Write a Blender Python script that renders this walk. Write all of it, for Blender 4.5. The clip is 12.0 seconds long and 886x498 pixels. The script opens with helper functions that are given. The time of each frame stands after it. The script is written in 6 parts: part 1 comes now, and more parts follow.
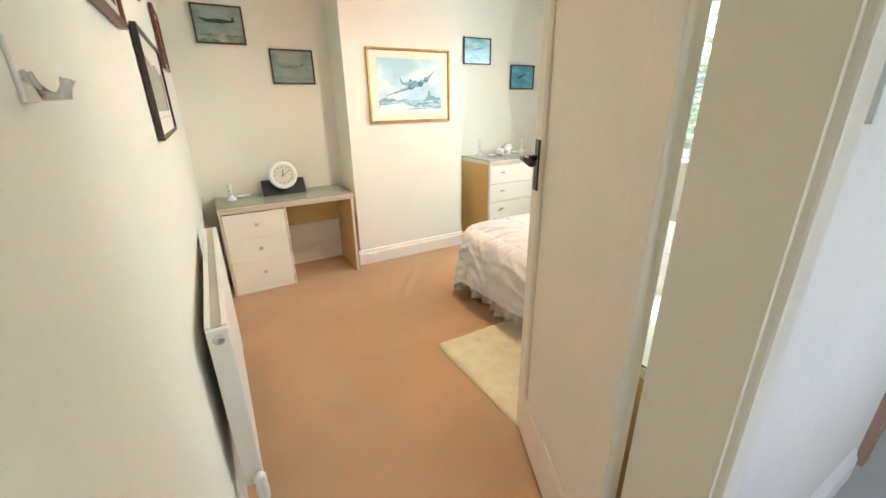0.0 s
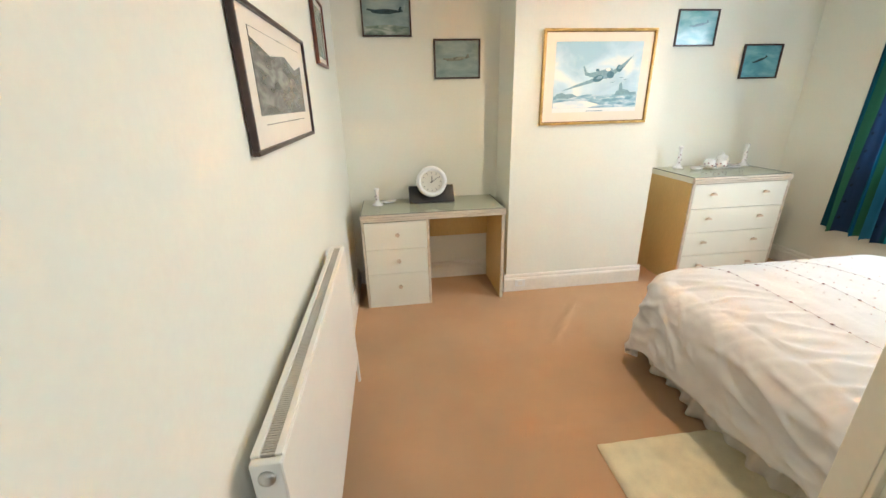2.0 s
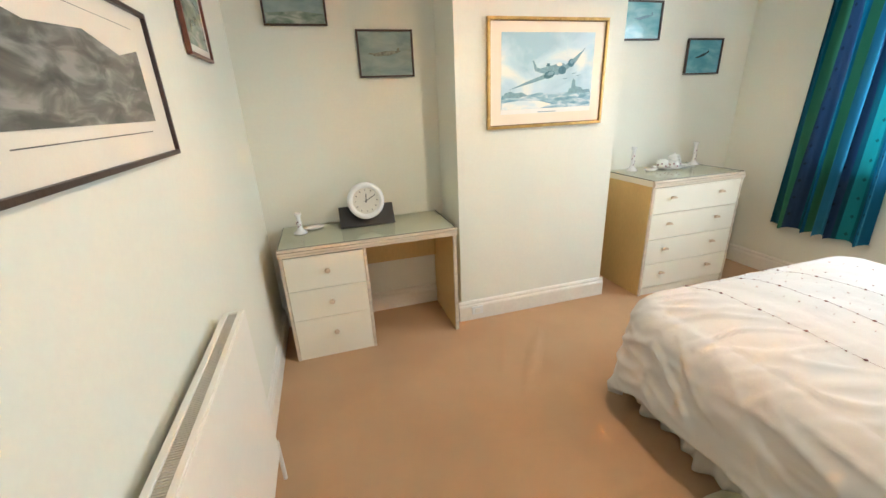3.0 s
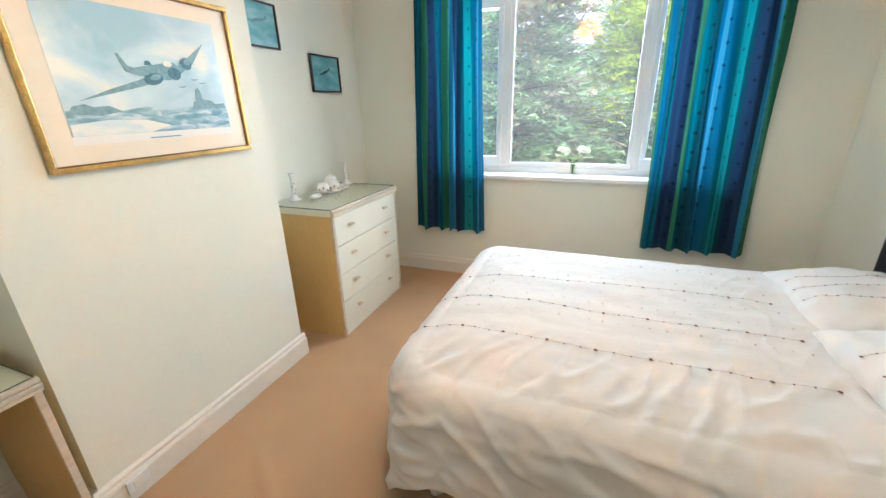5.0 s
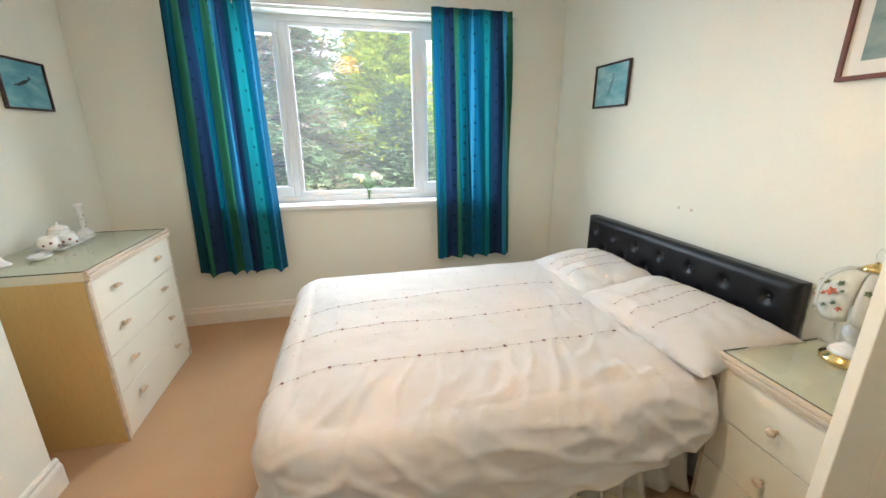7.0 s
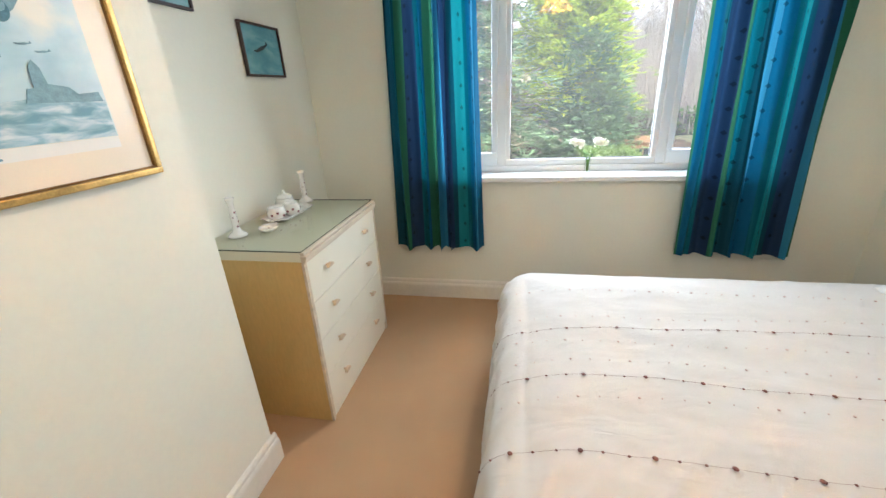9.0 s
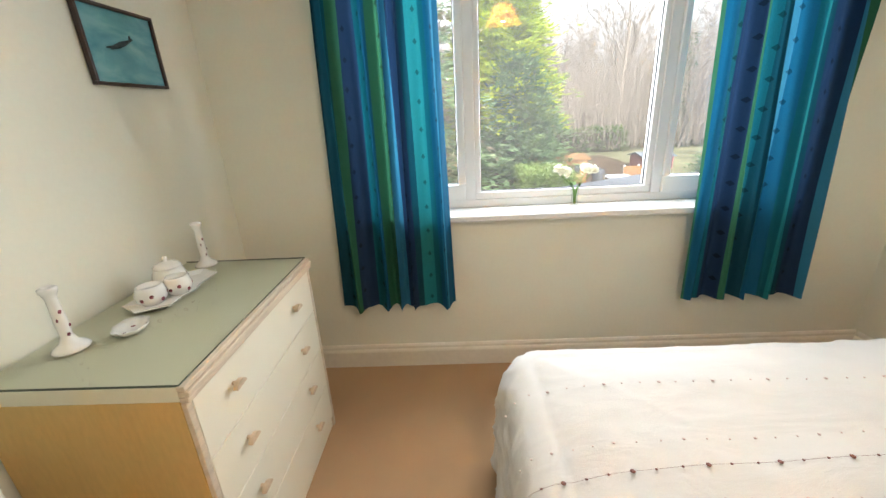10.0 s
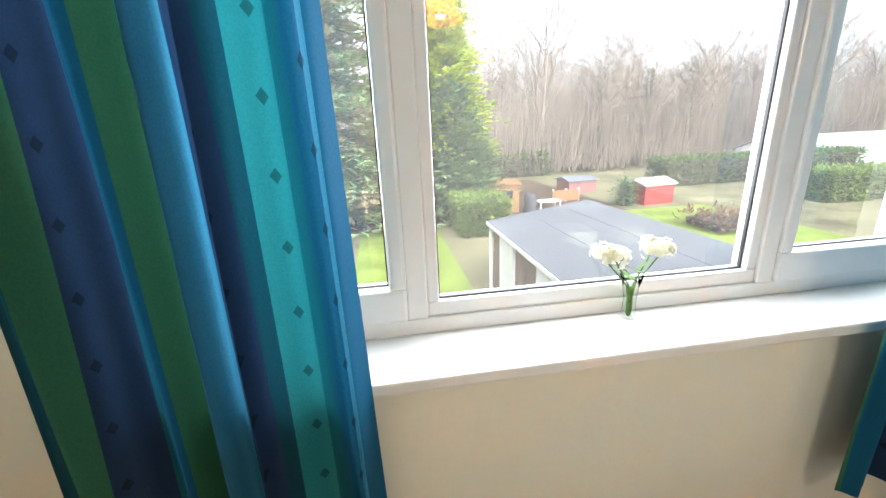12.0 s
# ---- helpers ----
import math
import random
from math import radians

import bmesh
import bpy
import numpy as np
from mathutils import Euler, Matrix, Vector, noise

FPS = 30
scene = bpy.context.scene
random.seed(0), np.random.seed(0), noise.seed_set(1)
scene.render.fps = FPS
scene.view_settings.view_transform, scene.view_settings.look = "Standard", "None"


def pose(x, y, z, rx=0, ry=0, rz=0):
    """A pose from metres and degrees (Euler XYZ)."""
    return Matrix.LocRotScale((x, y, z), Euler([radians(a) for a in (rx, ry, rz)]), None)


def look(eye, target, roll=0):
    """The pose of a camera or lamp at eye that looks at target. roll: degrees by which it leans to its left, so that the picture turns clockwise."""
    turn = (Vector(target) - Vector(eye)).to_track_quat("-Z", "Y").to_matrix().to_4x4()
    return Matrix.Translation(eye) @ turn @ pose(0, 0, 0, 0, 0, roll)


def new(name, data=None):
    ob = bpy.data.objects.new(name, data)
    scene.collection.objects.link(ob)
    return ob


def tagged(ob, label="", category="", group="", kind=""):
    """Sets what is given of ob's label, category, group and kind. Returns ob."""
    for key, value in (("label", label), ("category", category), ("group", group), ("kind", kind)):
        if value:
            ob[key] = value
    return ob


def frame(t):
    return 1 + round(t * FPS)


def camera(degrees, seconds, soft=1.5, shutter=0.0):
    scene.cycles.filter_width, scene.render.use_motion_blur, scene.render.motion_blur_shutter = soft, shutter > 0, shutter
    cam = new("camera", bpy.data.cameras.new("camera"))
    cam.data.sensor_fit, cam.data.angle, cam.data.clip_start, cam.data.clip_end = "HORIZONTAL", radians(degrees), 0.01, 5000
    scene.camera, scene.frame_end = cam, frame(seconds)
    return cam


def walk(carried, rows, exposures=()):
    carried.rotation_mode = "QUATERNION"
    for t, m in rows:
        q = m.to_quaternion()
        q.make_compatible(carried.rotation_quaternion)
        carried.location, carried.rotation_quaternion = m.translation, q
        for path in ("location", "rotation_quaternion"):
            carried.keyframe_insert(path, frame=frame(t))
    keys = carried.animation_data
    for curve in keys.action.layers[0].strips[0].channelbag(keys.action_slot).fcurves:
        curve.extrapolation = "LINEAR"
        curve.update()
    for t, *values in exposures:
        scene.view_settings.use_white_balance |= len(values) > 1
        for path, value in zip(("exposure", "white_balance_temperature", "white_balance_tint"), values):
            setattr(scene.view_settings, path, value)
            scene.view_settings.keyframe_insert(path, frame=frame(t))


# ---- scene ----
cam = camera(97.0, 12.0)
PATH = [
    (0, (-0.015, -0.047, 1.396), (0.914, 1.579, 0.695), -0.9),
    (0.5, (0.106, 0.075, 1.403), (0.765, 1.824, 0.692), -1.3),
    (1, (0.195, 0.165, 1.410), (0.499, 2.001, 0.678), -1.3),
    (1.5, (0.191, 0.319, 1.406), (0.362, 2.175, 0.681), -1.3),
    (2, (0.167, 0.557, 1.405), (0.402, 2.413, 0.7), -1.4),
    (2.5, (0.192, 0.761, 1.396), (0.513, 2.604, 0.689), -2.1),
    (2.7, (0.216, 0.864, 1.391), (0.585, 2.699, 0.686), -2.4),
    (4.3, (0.376, 1.532, 1.390), (1.863, 2.699, 0.725), -2.3),
    (4.5, (0.417, 1.574, 1.396), (1.987, 2.612, 0.72), -2.2),
    (5, (0.491, 1.685, 1.406), (2.239, 2.371, 0.718), -1.5),
    (5.5, (0.473, 1.849, 1.418), (2.35, 2.069, 0.764), -0.8),
    (6, (0.475, 1.94, 1.418), (2.368, 1.789, 0.794), -0.6),
    (6.5, (0.475, 1.972, 1.407), (2.346, 1.574, 0.823), -0.5),
    (6.7, (0.478, 1.985, 1.400), (2.338, 1.515, 0.836), -0.3),
    (8.3, (0.660, 2.080, 1.388), (2.540, 2.230, 0.718), -1.9),
    (8.5, (0.743, 2.147, 1.387), (2.599, 2.41, 0.689), -2.8),
    (9, (1.041, 2.271, 1.400), (2.859, 2.644, 0.656), -3.0),
    (9.5, (1.338, 2.399, 1.397), (3.202, 2.584, 0.695), -2.9),
    (10, (1.621, 2.474, 1.391), (3.503, 2.545, 0.719), -3.0),
    (10.5, (1.924, 2.488, 1.386), (3.822, 2.482, 0.757), -2.7),
    (11, (2.23, 2.491, 1.369), (4.125, 2.325, 0.752), -2.1),
    (11.5, (2.501, 2.487, 1.376), (4.388, 2.223, 0.770), -2.8),
    (12, (2.811, 2.444, 1.364), (4.709, 2.175, 0.791), -2.5),
]
EXPOSURES = [(0.0, 2.78, 5760, 7), (2.5, 2.52, 5640, 6), (4.5, 2.42, 5760, 5), (5.0, 2.40, 5460, 6), (5.5, 2.38, 5450, 6), (6.5, 2.36, 5690, 7),
             (8.5, 2.26, 5630, 7), (9.5, 2.20, 5780, 8), (10.5, 2.26, 6760, 10), (11.0, 2.22, 7000, 12), (11.5, 2.20, 6450, 12), (12.0, 2.18, 6120, 10)]
walk(cam, [(t, look(eye, target, roll)) for t, eye, target, roll in PATH], EXPOSURES)


# ---- world and light ----
world = bpy.data.worlds.new("overcast_sky")
scene.world = world
world.use_nodes = True
_wt = world.node_tree
_bg = _wt.nodes["Background"]
_sky = _wt.nodes.new("ShaderNodeTexSky")
_sky.sky_type = "NISHITA"
_sky.sun_disc = False
_sky.sun_elevation, _sky.sun_rotation = radians(42), radians(250)
_sky.dust_density, _sky.air_density = 4.0, 1.0
_soft = _wt.nodes.new("ShaderNodeHueSaturation")
_soft.inputs["Saturation"].default_value = 0.18
_wt.links.new(_sky.outputs[0], _soft.inputs["Color"])
_wt.links.new(_soft.outputs[0], _bg.inputs[0])
_bg.inputs[1].default_value = 0.125

sun = new("sun", bpy.data.lights.new("sun", "SUN"))
sun.data.energy, sun.data.angle, sun.data.color = 1.4, radians(30), (1.0, 0.97, 0.92)
sun.matrix_world = look((0, 0, 30), (16, -4, 14))

# added fill lamp that brightens the landing from an invented, unseen opening
landing_daylight = new("landing_daylight", bpy.data.lights.new("landing_daylight", "AREA"))
landing_daylight.data.shape, landing_daylight.data.size, landing_daylight.data.size_y = "RECTANGLE", 1.1, 1.1
landing_daylight.data.energy, landing_daylight.data.color = 0.6, (1.0, 0.95, 0.93)
landing_daylight.matrix_world = look((0.9, -1.30, 1.5), (0.9, 1.0, 1.3))

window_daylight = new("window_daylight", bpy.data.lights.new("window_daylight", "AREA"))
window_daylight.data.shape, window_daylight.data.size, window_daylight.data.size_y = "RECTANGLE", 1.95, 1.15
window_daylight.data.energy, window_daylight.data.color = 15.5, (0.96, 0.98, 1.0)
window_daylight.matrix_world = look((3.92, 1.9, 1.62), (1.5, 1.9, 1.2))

pendant_glow = new("pendant_glow", bpy.data.lights.new("pendant_glow", "POINT"))
pendant_glow.data.energy, pendant_glow.data.color, pendant_glow.data.shadow_soft_size = 7.8, (1.0, 0.85, 0.65), 0.035
pendant_glow.location = (1.38, 1.925, 2.205)


# ---- materials ----
def mat(name, color, rough=0.6, metal=0.0, vary=0.06, scale=6.0, fine=120.0, bump=0.15, spec=0.5, stretch=(1, 1, 1), tint=None, random_vary=0.0, coat=0.0):
    """Principled surface with broad and fine variation and a fine relief."""
    m = bpy.data.materials.new(name)
    m.use_nodes = True
    nt = m.node_tree
    b = nt.nodes["Principled BSDF"]
    b.inputs["Roughness"].default_value = rough
    b.inputs["Metallic"].default_value = metal
    b.inputs["Specular IOR Level"].default_value = spec
    b.inputs["Coat Weight"].default_value = coat
    tc = nt.nodes.new("ShaderNodeTexCoord")
    mp = nt.nodes.new("ShaderNodeMapping")
    mp.inputs["Scale"].default_value = stretch
    nt.links.new(tc.outputs["Object"], mp.inputs[0])
    n1 = nt.nodes.new("ShaderNodeTexNoise")
    n1.inputs["Scale"].default_value, n1.inputs["Detail"].default_value = scale, 4
    n2 = nt.nodes.new("ShaderNodeTexNoise")
    n2.inputs["Scale"].default_value, n2.inputs["Detail"].default_value = fine, 3
    for n in (n1, n2):
        nt.links.new(mp.outputs[0], n.inputs["Vector"])
    add = nt.nodes.new("ShaderNodeMath")
    add.operation = "MULTIPLY_ADD"
    add.inputs[1].default_value, add.inputs[2].default_value = 0.35, 0.0
    nt.links.new(n2.outputs[0], add.inputs[0])
    add2 = nt.nodes.new("ShaderNodeMath")
    add2.operation = "MULTIPLY_ADD"
    add2.inputs[1].default_value = 0.65
    nt.links.new(n1.outputs[0], add2.inputs[0])
    nt.links.new(add.outputs[0], add2.inputs[2])
    ramp = nt.nodes.new("ShaderNodeValToRGB")
    c = Vector(color)
    dark = c * (1 - 2.2 * vary)
    light = Vector([min(1, v) for v in c * (1 + 1.6 * vary)]) if tint is None else Vector(tint)
    ramp.color_ramp.elements[0].position, ramp.color_ramp.elements[1].position = 0.32, 0.68
    ramp.color_ramp.elements[0].color, ramp.color_ramp.elements[1].color = (*dark, 1), (*light, 1)
    nt.links.new(add2.outputs[0], ramp.inputs[0])
    out = ramp.outputs[0]
    if random_vary:
        info = nt.nodes.new("ShaderNodeObjectInfo")
        hsv = nt.nodes.new("ShaderNodeHueSaturation")
        mr = nt.nodes.new("ShaderNodeMapRange")
        mr.inputs["To Min"].default_value, mr.inputs["To Max"].default_value = 1 - random_vary, 1 + random_vary
        nt.links.new(info.outputs["Random"], mr.inputs["Value"])
        nt.links.new(mr.outputs[0], hsv.inputs["Value"])
        nt.links.new(out, hsv.inputs["Color"])
        out = hsv.outputs[0]
    nt.links.new(out, b.inputs["Base Color"])
    if bump:
        bn = nt.nodes.new("ShaderNodeBump")
        bn.inputs["Strength"].default_value, bn.inputs["Distance"].default_value = bump, 0.004
        nt.links.new(n2.outputs[0], bn.inputs["Height"])
        nt.links.new(bn.outputs[0], b.inputs["Normal"])
    return m


def pane_glass(name, ior=1.45, tint=(1, 1, 1)):
    m = bpy.data.materials.new(name)
    m.use_nodes = True
    nt = m.node_tree
    nt.nodes.remove(nt.nodes["Principled BSDF"])
    tr, gl, mx, fr = (nt.nodes.new("ShaderNode" + k) for k in ("BsdfTransparent", "BsdfGlossy", "MixShader", "Fresnel"))
    tr.inputs[0].default_value = (*tint, 1)
    gl.inputs["Roughness"].default_value = 0.0
    fr.inputs["IOR"].default_value = ior
    nt.links.new(fr.outputs[0], mx.inputs[0])
    nt.links.new(tr.outputs[0], mx.inputs[1])
    nt.links.new(gl.outputs[0], mx.inputs[2])
    nt.links.new(mx.outputs[0], nt.nodes["Material Output"].inputs[0])
    return m


def translucent(name, color, share=0.4, rough=0.8, scale=10, vary=0.08, fine=300, bump=0.2):
    """Cloth or leaf: diffuse face with some light passing through."""
    m = mat(name, color, rough, vary=vary, scale=scale, fine=fine, bump=bump, spec=0.25)
    nt = m.node_tree
    b = nt.nodes["Principled BSDF"]
    tl, mx = nt.nodes.new("ShaderNodeBsdfTranslucent"), nt.nodes.new("ShaderNodeMixShader")
    mx.inputs[0].default_value = share
    link = b.inputs["Base Color"].links[0].from_socket
    nt.links.new(link, tl.inputs[0])
    nt.links.new(b.outputs[0], mx.inputs[1])
    nt.links.new(tl.outputs[0], mx.inputs[2])
    nt.links.new(mx.outputs[0], nt.nodes["Material Output"].inputs[0])
    return m


M_WALL = mat("cream_wall_paint", (0.79, 0.78, 0.68), 0.75, vary=0.015, scale=1.3, fine=60, bump=0.12)
M_CEIL = mat("white_ceiling_paint", (0.82, 0.81, 0.77), 0.85, vary=0.015, scale=2, fine=80, bump=0.1)
M_TRIM = mat("cream_gloss_paint", (0.80, 0.75, 0.66), 0.35, vary=0.03, scale=5, fine=40, bump=0.08)
M_DOOR = mat("cream_door_paint", (0.80, 0.74, 0.60), 0.42, vary=0.02, scale=3, fine=50, bump=0.06)
M_UPVC = mat("white_upvc", (0.82, 0.82, 0.82), 0.3, vary=0.01, scale=8, fine=60, bump=0.02)
M_SILL = mat("white_sill_gloss", (0.82, 0.81, 0.79), 0.25, vary=0.02, scale=6, fine=40, bump=0.04)
M_CARPET = mat("peach_carpet", (0.545, 0.35, 0.20), 0.95, vary=0.06, scale=1.6, fine=420, bump=0.9, spec=0.1)
M_RUG = mat("cream_pile_rug", (0.76, 0.68, 0.46), 0.95, vary=0.06, scale=14, fine=260, bump=0.9, spec=0.1)
M_CREAM = mat("cream_laminate", (0.83, 0.79, 0.66), 0.38, vary=0.015, scale=4, fine=150, bump=0.03)
M_EDGE = mat("pale_wood_edge", (0.66, 0.56, 0.43), 0.45, vary=0.12, scale=3, fine=60, bump=0.1, stretch=(1, 8, 8))
M_SIDE = mat("honey_laminate", (0.64, 0.44, 0.17), 0.42, vary=0.06, scale=3, fine=90, bump=0.05, stretch=(1, 1, 0.25))
M_KNOB = mat("pale_wood_knob", (0.66, 0.50, 0.34), 0.4, vary=0.1, scale=30, fine=200, bump=0.05)
M_TOPGLASS = pane_glass("furniture_glass", 1.5, (0.94, 0.97, 0.93))
# double glazing: four faces reflect together about a tenth of the light
M_GLASS = pane_glass("window_glass", 1.95)
# a faint translucent white mixed into the window glass to imitate haze
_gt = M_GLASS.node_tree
_haze_veil, _haze_mix = _gt.nodes.new("ShaderNodeBsdfTranslucent"), _gt.nodes.new("ShaderNodeMixShader")
_haze_veil.inputs[0].default_value = (0.8, 0.8, 0.78, 1)
_haze_mix.inputs[0].default_value = 0.028
_gt.links.new(_gt.nodes["Material Output"].inputs[0].links[0].from_socket, _haze_mix.inputs[1])
_gt.links.new(_haze_veil.outputs[0], _haze_mix.inputs[2])
_gt.links.new(_haze_mix.outputs[0], _gt.nodes["Material Output"].inputs[0])
M_BLACKLEATHER = mat("black_leatherette", (0.008, 0.008, 0.010), 0.30, vary=0.2, scale=12, fine=350, bump=0.25, spec=0.35)
M_DUVET = mat("white_cotton_duvet", (0.66, 0.635, 0.605), 0.85, vary=0.015, scale=5, fine=500, bump=0.25, spec=0.2)
# fine pulled wrinkles in the cotton
_dt = M_DUVET.node_tree
_wr, _wb = _dt.nodes.new("ShaderNodeTexNoise"), _dt.nodes.new("ShaderNodeBump")
_wr.inputs["Scale"].default_value, _wr.inputs["Detail"].default_value, _wr.inputs["Distortion"].default_value = 10.0, 4.0, 0.7
_wm = _dt.nodes.new("ShaderNodeMapping")
_wm.inputs["Scale"].default_value, _wm.inputs["Rotation"].default_value = (1.0, 0.45, 0.6), (0, 0, 0.5)
_dt.links.new(next(n for n in _dt.nodes if n.type == "TEX_COORD").outputs["Object"], _wm.inputs[0])
_dt.links.new(_wm.outputs[0], _wr.inputs["Vector"])
_wb.inputs["Strength"].default_value, _wb.inputs["Distance"].default_value = 0.24, 0.02
_dt.links.new(_wr.outputs[0], _wb.inputs["Height"])
_dt.links.new(_dt.nodes["Principled BSDF"].inputs["Normal"].links[0].from_socket, _wb.inputs["Normal"])
_dt.links.new(_wb.outputs[0], _dt.nodes["Principled BSDF"].inputs["Normal"])
M_PILLOW = mat("white_cotton_pillowcase", (0.66, 0.635, 0.605), 0.85, vary=0.015, scale=6, fine=500, bump=0.25, spec=0.2)
M_VALANCE = translucent("ivory_valance", (0.74, 0.68, 0.58), 0.2, vary=0.03)
M_MATTRESS = mat("pale_mattress_ticking", (0.72, 0.68, 0.6), 0.9, vary=0.04)
M_STITCH = mat("brown_embroidery", (0.20, 0.075, 0.06), 0.7, vary=0.2, scale=60, fine=400, bump=0.1)
M_STITCHPALE = mat("pale_pink_embroidery", (0.60, 0.45, 0.40), 0.7, vary=0.1, scale=60, fine=400, bump=0.1)
M_RAD = mat("white_radiator_enamel", (0.81, 0.78, 0.70), 0.33, vary=0.015, scale=4, fine=60, bump=0.03)
# radiator enamel darkened: the shade between the fins is put into this colour
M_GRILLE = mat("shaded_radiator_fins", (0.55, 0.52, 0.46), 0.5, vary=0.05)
M_CHROME = mat("brushed_metal", (0.6, 0.58, 0.55), 0.3, 1.0, vary=0.05, fine=200, bump=0.05)
M_BRASS = mat("polished_brass", (0.83, 0.62, 0.25), 0.16, 1.0, vary=0.06, scale=20, fine=200, bump=0.03)
M_BRONZE = mat("dark_bronze", (0.06, 0.05, 0.045), 0.35, 0.8, vary=0.2, scale=40, fine=200, bump=0.1)
M_GOLD = mat("gilt_frame", (0.62, 0.40, 0.13), 0.32, 0.75, vary=0.15, scale=25, fine=200, bump=0.1)
M_BRASSDARK = mat("dark_gilt_bead", (0.22, 0.12, 0.04), 0.35, 0.6, vary=0.15, scale=25, fine=200, bump=0.1)
M_DARKWOOD = mat("dark_stained_frame", (0.045, 0.022, 0.016), 0.35, vary=0.25, scale=20, fine=120, bump=0.08)
M_REDWOOD = mat("mahogany_frame", (0.15, 0.045, 0.025), 0.35, vary=0.2, scale=20, fine=120, bump=0.08)
M_MOUNT = mat("ivory_mount_card", (0.80, 0.74, 0.64), 0.35, vary=0.02, scale=5, fine=200, bump=0.02)
M_MOUNTPINK = mat("blush_mount_card", (0.82, 0.73, 0.60), 0.3, vary=0.02, scale=5, fine=200, bump=0.02)
M_PORCELAIN = mat("white_porcelain", (0.82, 0.80, 0.77), 0.15, vary=0.02, scale=20, fine=90, bump=0.02)
M_FLORAL = mat("floral_transfer", (0.25, 0.08, 0.10), 0.25, vary=0.35, scale=60, fine=200, bump=0.0)
M_BLACK = mat("matt_black_plastic", (0.012, 0.012, 0.013), 0.45, vary=0.2, scale=20, fine=200, bump=0.05)
M_WHITEPL = mat("white_plastic", (0.80, 0.79, 0.76), 0.35, vary=0.015, scale=10, fine=100, bump=0.02)
M_DIAL = mat("clock_dial_paper", (0.66, 0.63, 0.55), 0.5, vary=0.03, scale=20, fine=100, bump=0.02)
M_SHADE = translucent("orange_fabric_shade", (0.85, 0.36, 0.08), 0.45, vary=0.05, scale=20)
M_SHADE.node_tree.nodes["Principled BSDF"].inputs["Emission Color"].default_value = (1.0, 0.36, 0.06, 1)
M_SHADE.node_tree.nodes["Principled BSDF"].inputs["Emission Strength"].default_value = 0.9
M_PETAL = translucent("cream_white_petal", (0.82, 0.80, 0.66), 0.35, vary=0.04, scale=40)
M_STEM = translucent("flower_stem_green", (0.17, 0.30, 0.09), 0.35, vary=0.2, scale=60)
M_VASE = pane_glass("clear_vase_glass", 1.05, (0.97, 0.985, 0.98))
M_LANDWALL = mat("white_landing_wall", (0.80, 0.78, 0.76), 0.7, vary=0.02, scale=3, fine=40, bump=0.3)
M_LANDFLOOR = mat("grey_landing_floor", (0.42, 0.42, 0.43), 0.7, vary=0.06, scale=5, fine=200, bump=0.2)
M_BROWNTRIM = mat("brown_door_trim", (0.34, 0.22, 0.17), 0.45, vary=0.1, scale=8, fine=100, bump=0.1)


def print_material(name, low, mid, high, scale=4.0, rough=0.12, seed=0.0, stretch=(1, 1, 2.5)):
    """A glazed colour print: a washy sky and ground in three tones."""
    m = bpy.data.materials.new(name)
    m.use_nodes = True
    nt = m.node_tree
    b = nt.nodes["Principled BSDF"]
    b.inputs["Roughness"].default_value = rough
    tc, mp, n1, ramp = (nt.nodes.new("ShaderNode" + k) for k in ("TexCoord", "Mapping", "TexNoise", "ValToRGB"))
    mp.inputs["Scale"].default_value = stretch
    mp.inputs["Location"].default_value = (seed, seed * 0.7, seed * 1.3)
    n1.inputs["Scale"].default_value, n1.inputs["Detail"].default_value, n1.inputs["Distortion"].default_value = scale, 5, 0.6
    nt.links.new(tc.outputs["Object"], mp.inputs[0])
    nt.links.new(mp.outputs[0], n1.inputs["Vector"])
    nt.links.new(n1.outputs[0], ramp.inputs[0])
    e = ramp.color_ramp.elements
    e[0].position, e[0].color = 0.35, (*low, 1)
    e[1].position, e[1].color = 0.65, (*high, 1)
    k = e.new(0.5)
    k.color = (*mid, 1)
    nt.links.new(ramp.outputs[0], b.inputs["Base Color"])
    return m


P_SKYBLUE = print_material("print_pale_blue_sky", (0.40, 0.58, 0.68), (0.58, 0.72, 0.79), (0.84, 0.83, 0.77), 3.6, seed=3.1, stretch=(1, 1, 1.5))
P_SEABLUE = print_material("print_blue_ground", (0.20, 0.36, 0.46), (0.36, 0.53, 0.62), (0.66, 0.74, 0.78), 14, seed=1.4, stretch=(1, 1, 4))
P_GREYGREEN = print_material("print_grey_green_sky", (0.20, 0.27, 0.26), (0.26, 0.33, 0.31), (0.33, 0.39, 0.37), 6, seed=5.2)
P_TEAL = print_material("print_teal_sky", (0.09, 0.29, 0.36), (0.13, 0.36, 0.43), (0.22, 0.46, 0.52), 6, seed=7.7)
P_TEALPALE = print_material("print_pale_teal_sky", (0.18, 0.42, 0.47), (0.28, 0.52, 0.56), (0.40, 0.62, 0.64), 6, seed=9.7)
P_ENGRAVE = print_material("print_grey_engraving", (0.10, 0.10, 0.09), (0.16, 0.155, 0.14), (0.30, 0.29, 0.27), 9, seed=2.2, stretch=(1, 1, 3))
P_OLIVE = print_material("print_olive_landscape", (0.10, 0.15, 0.11), (0.22, 0.27, 0.22), (0.42, 0.44, 0.38), 9, seed=4.2)
P_PLANEDARK = mat("print_dark_aircraft", (0.045, 0.075, 0.085), 0.2, vary=0.25, scale=60, fine=300, bump=0)
P_PLANEBLUE = mat("print_blue_aircraft", (0.24, 0.38, 0.45), 0.2, vary=0.12, scale=60, fine=300, bump=0)
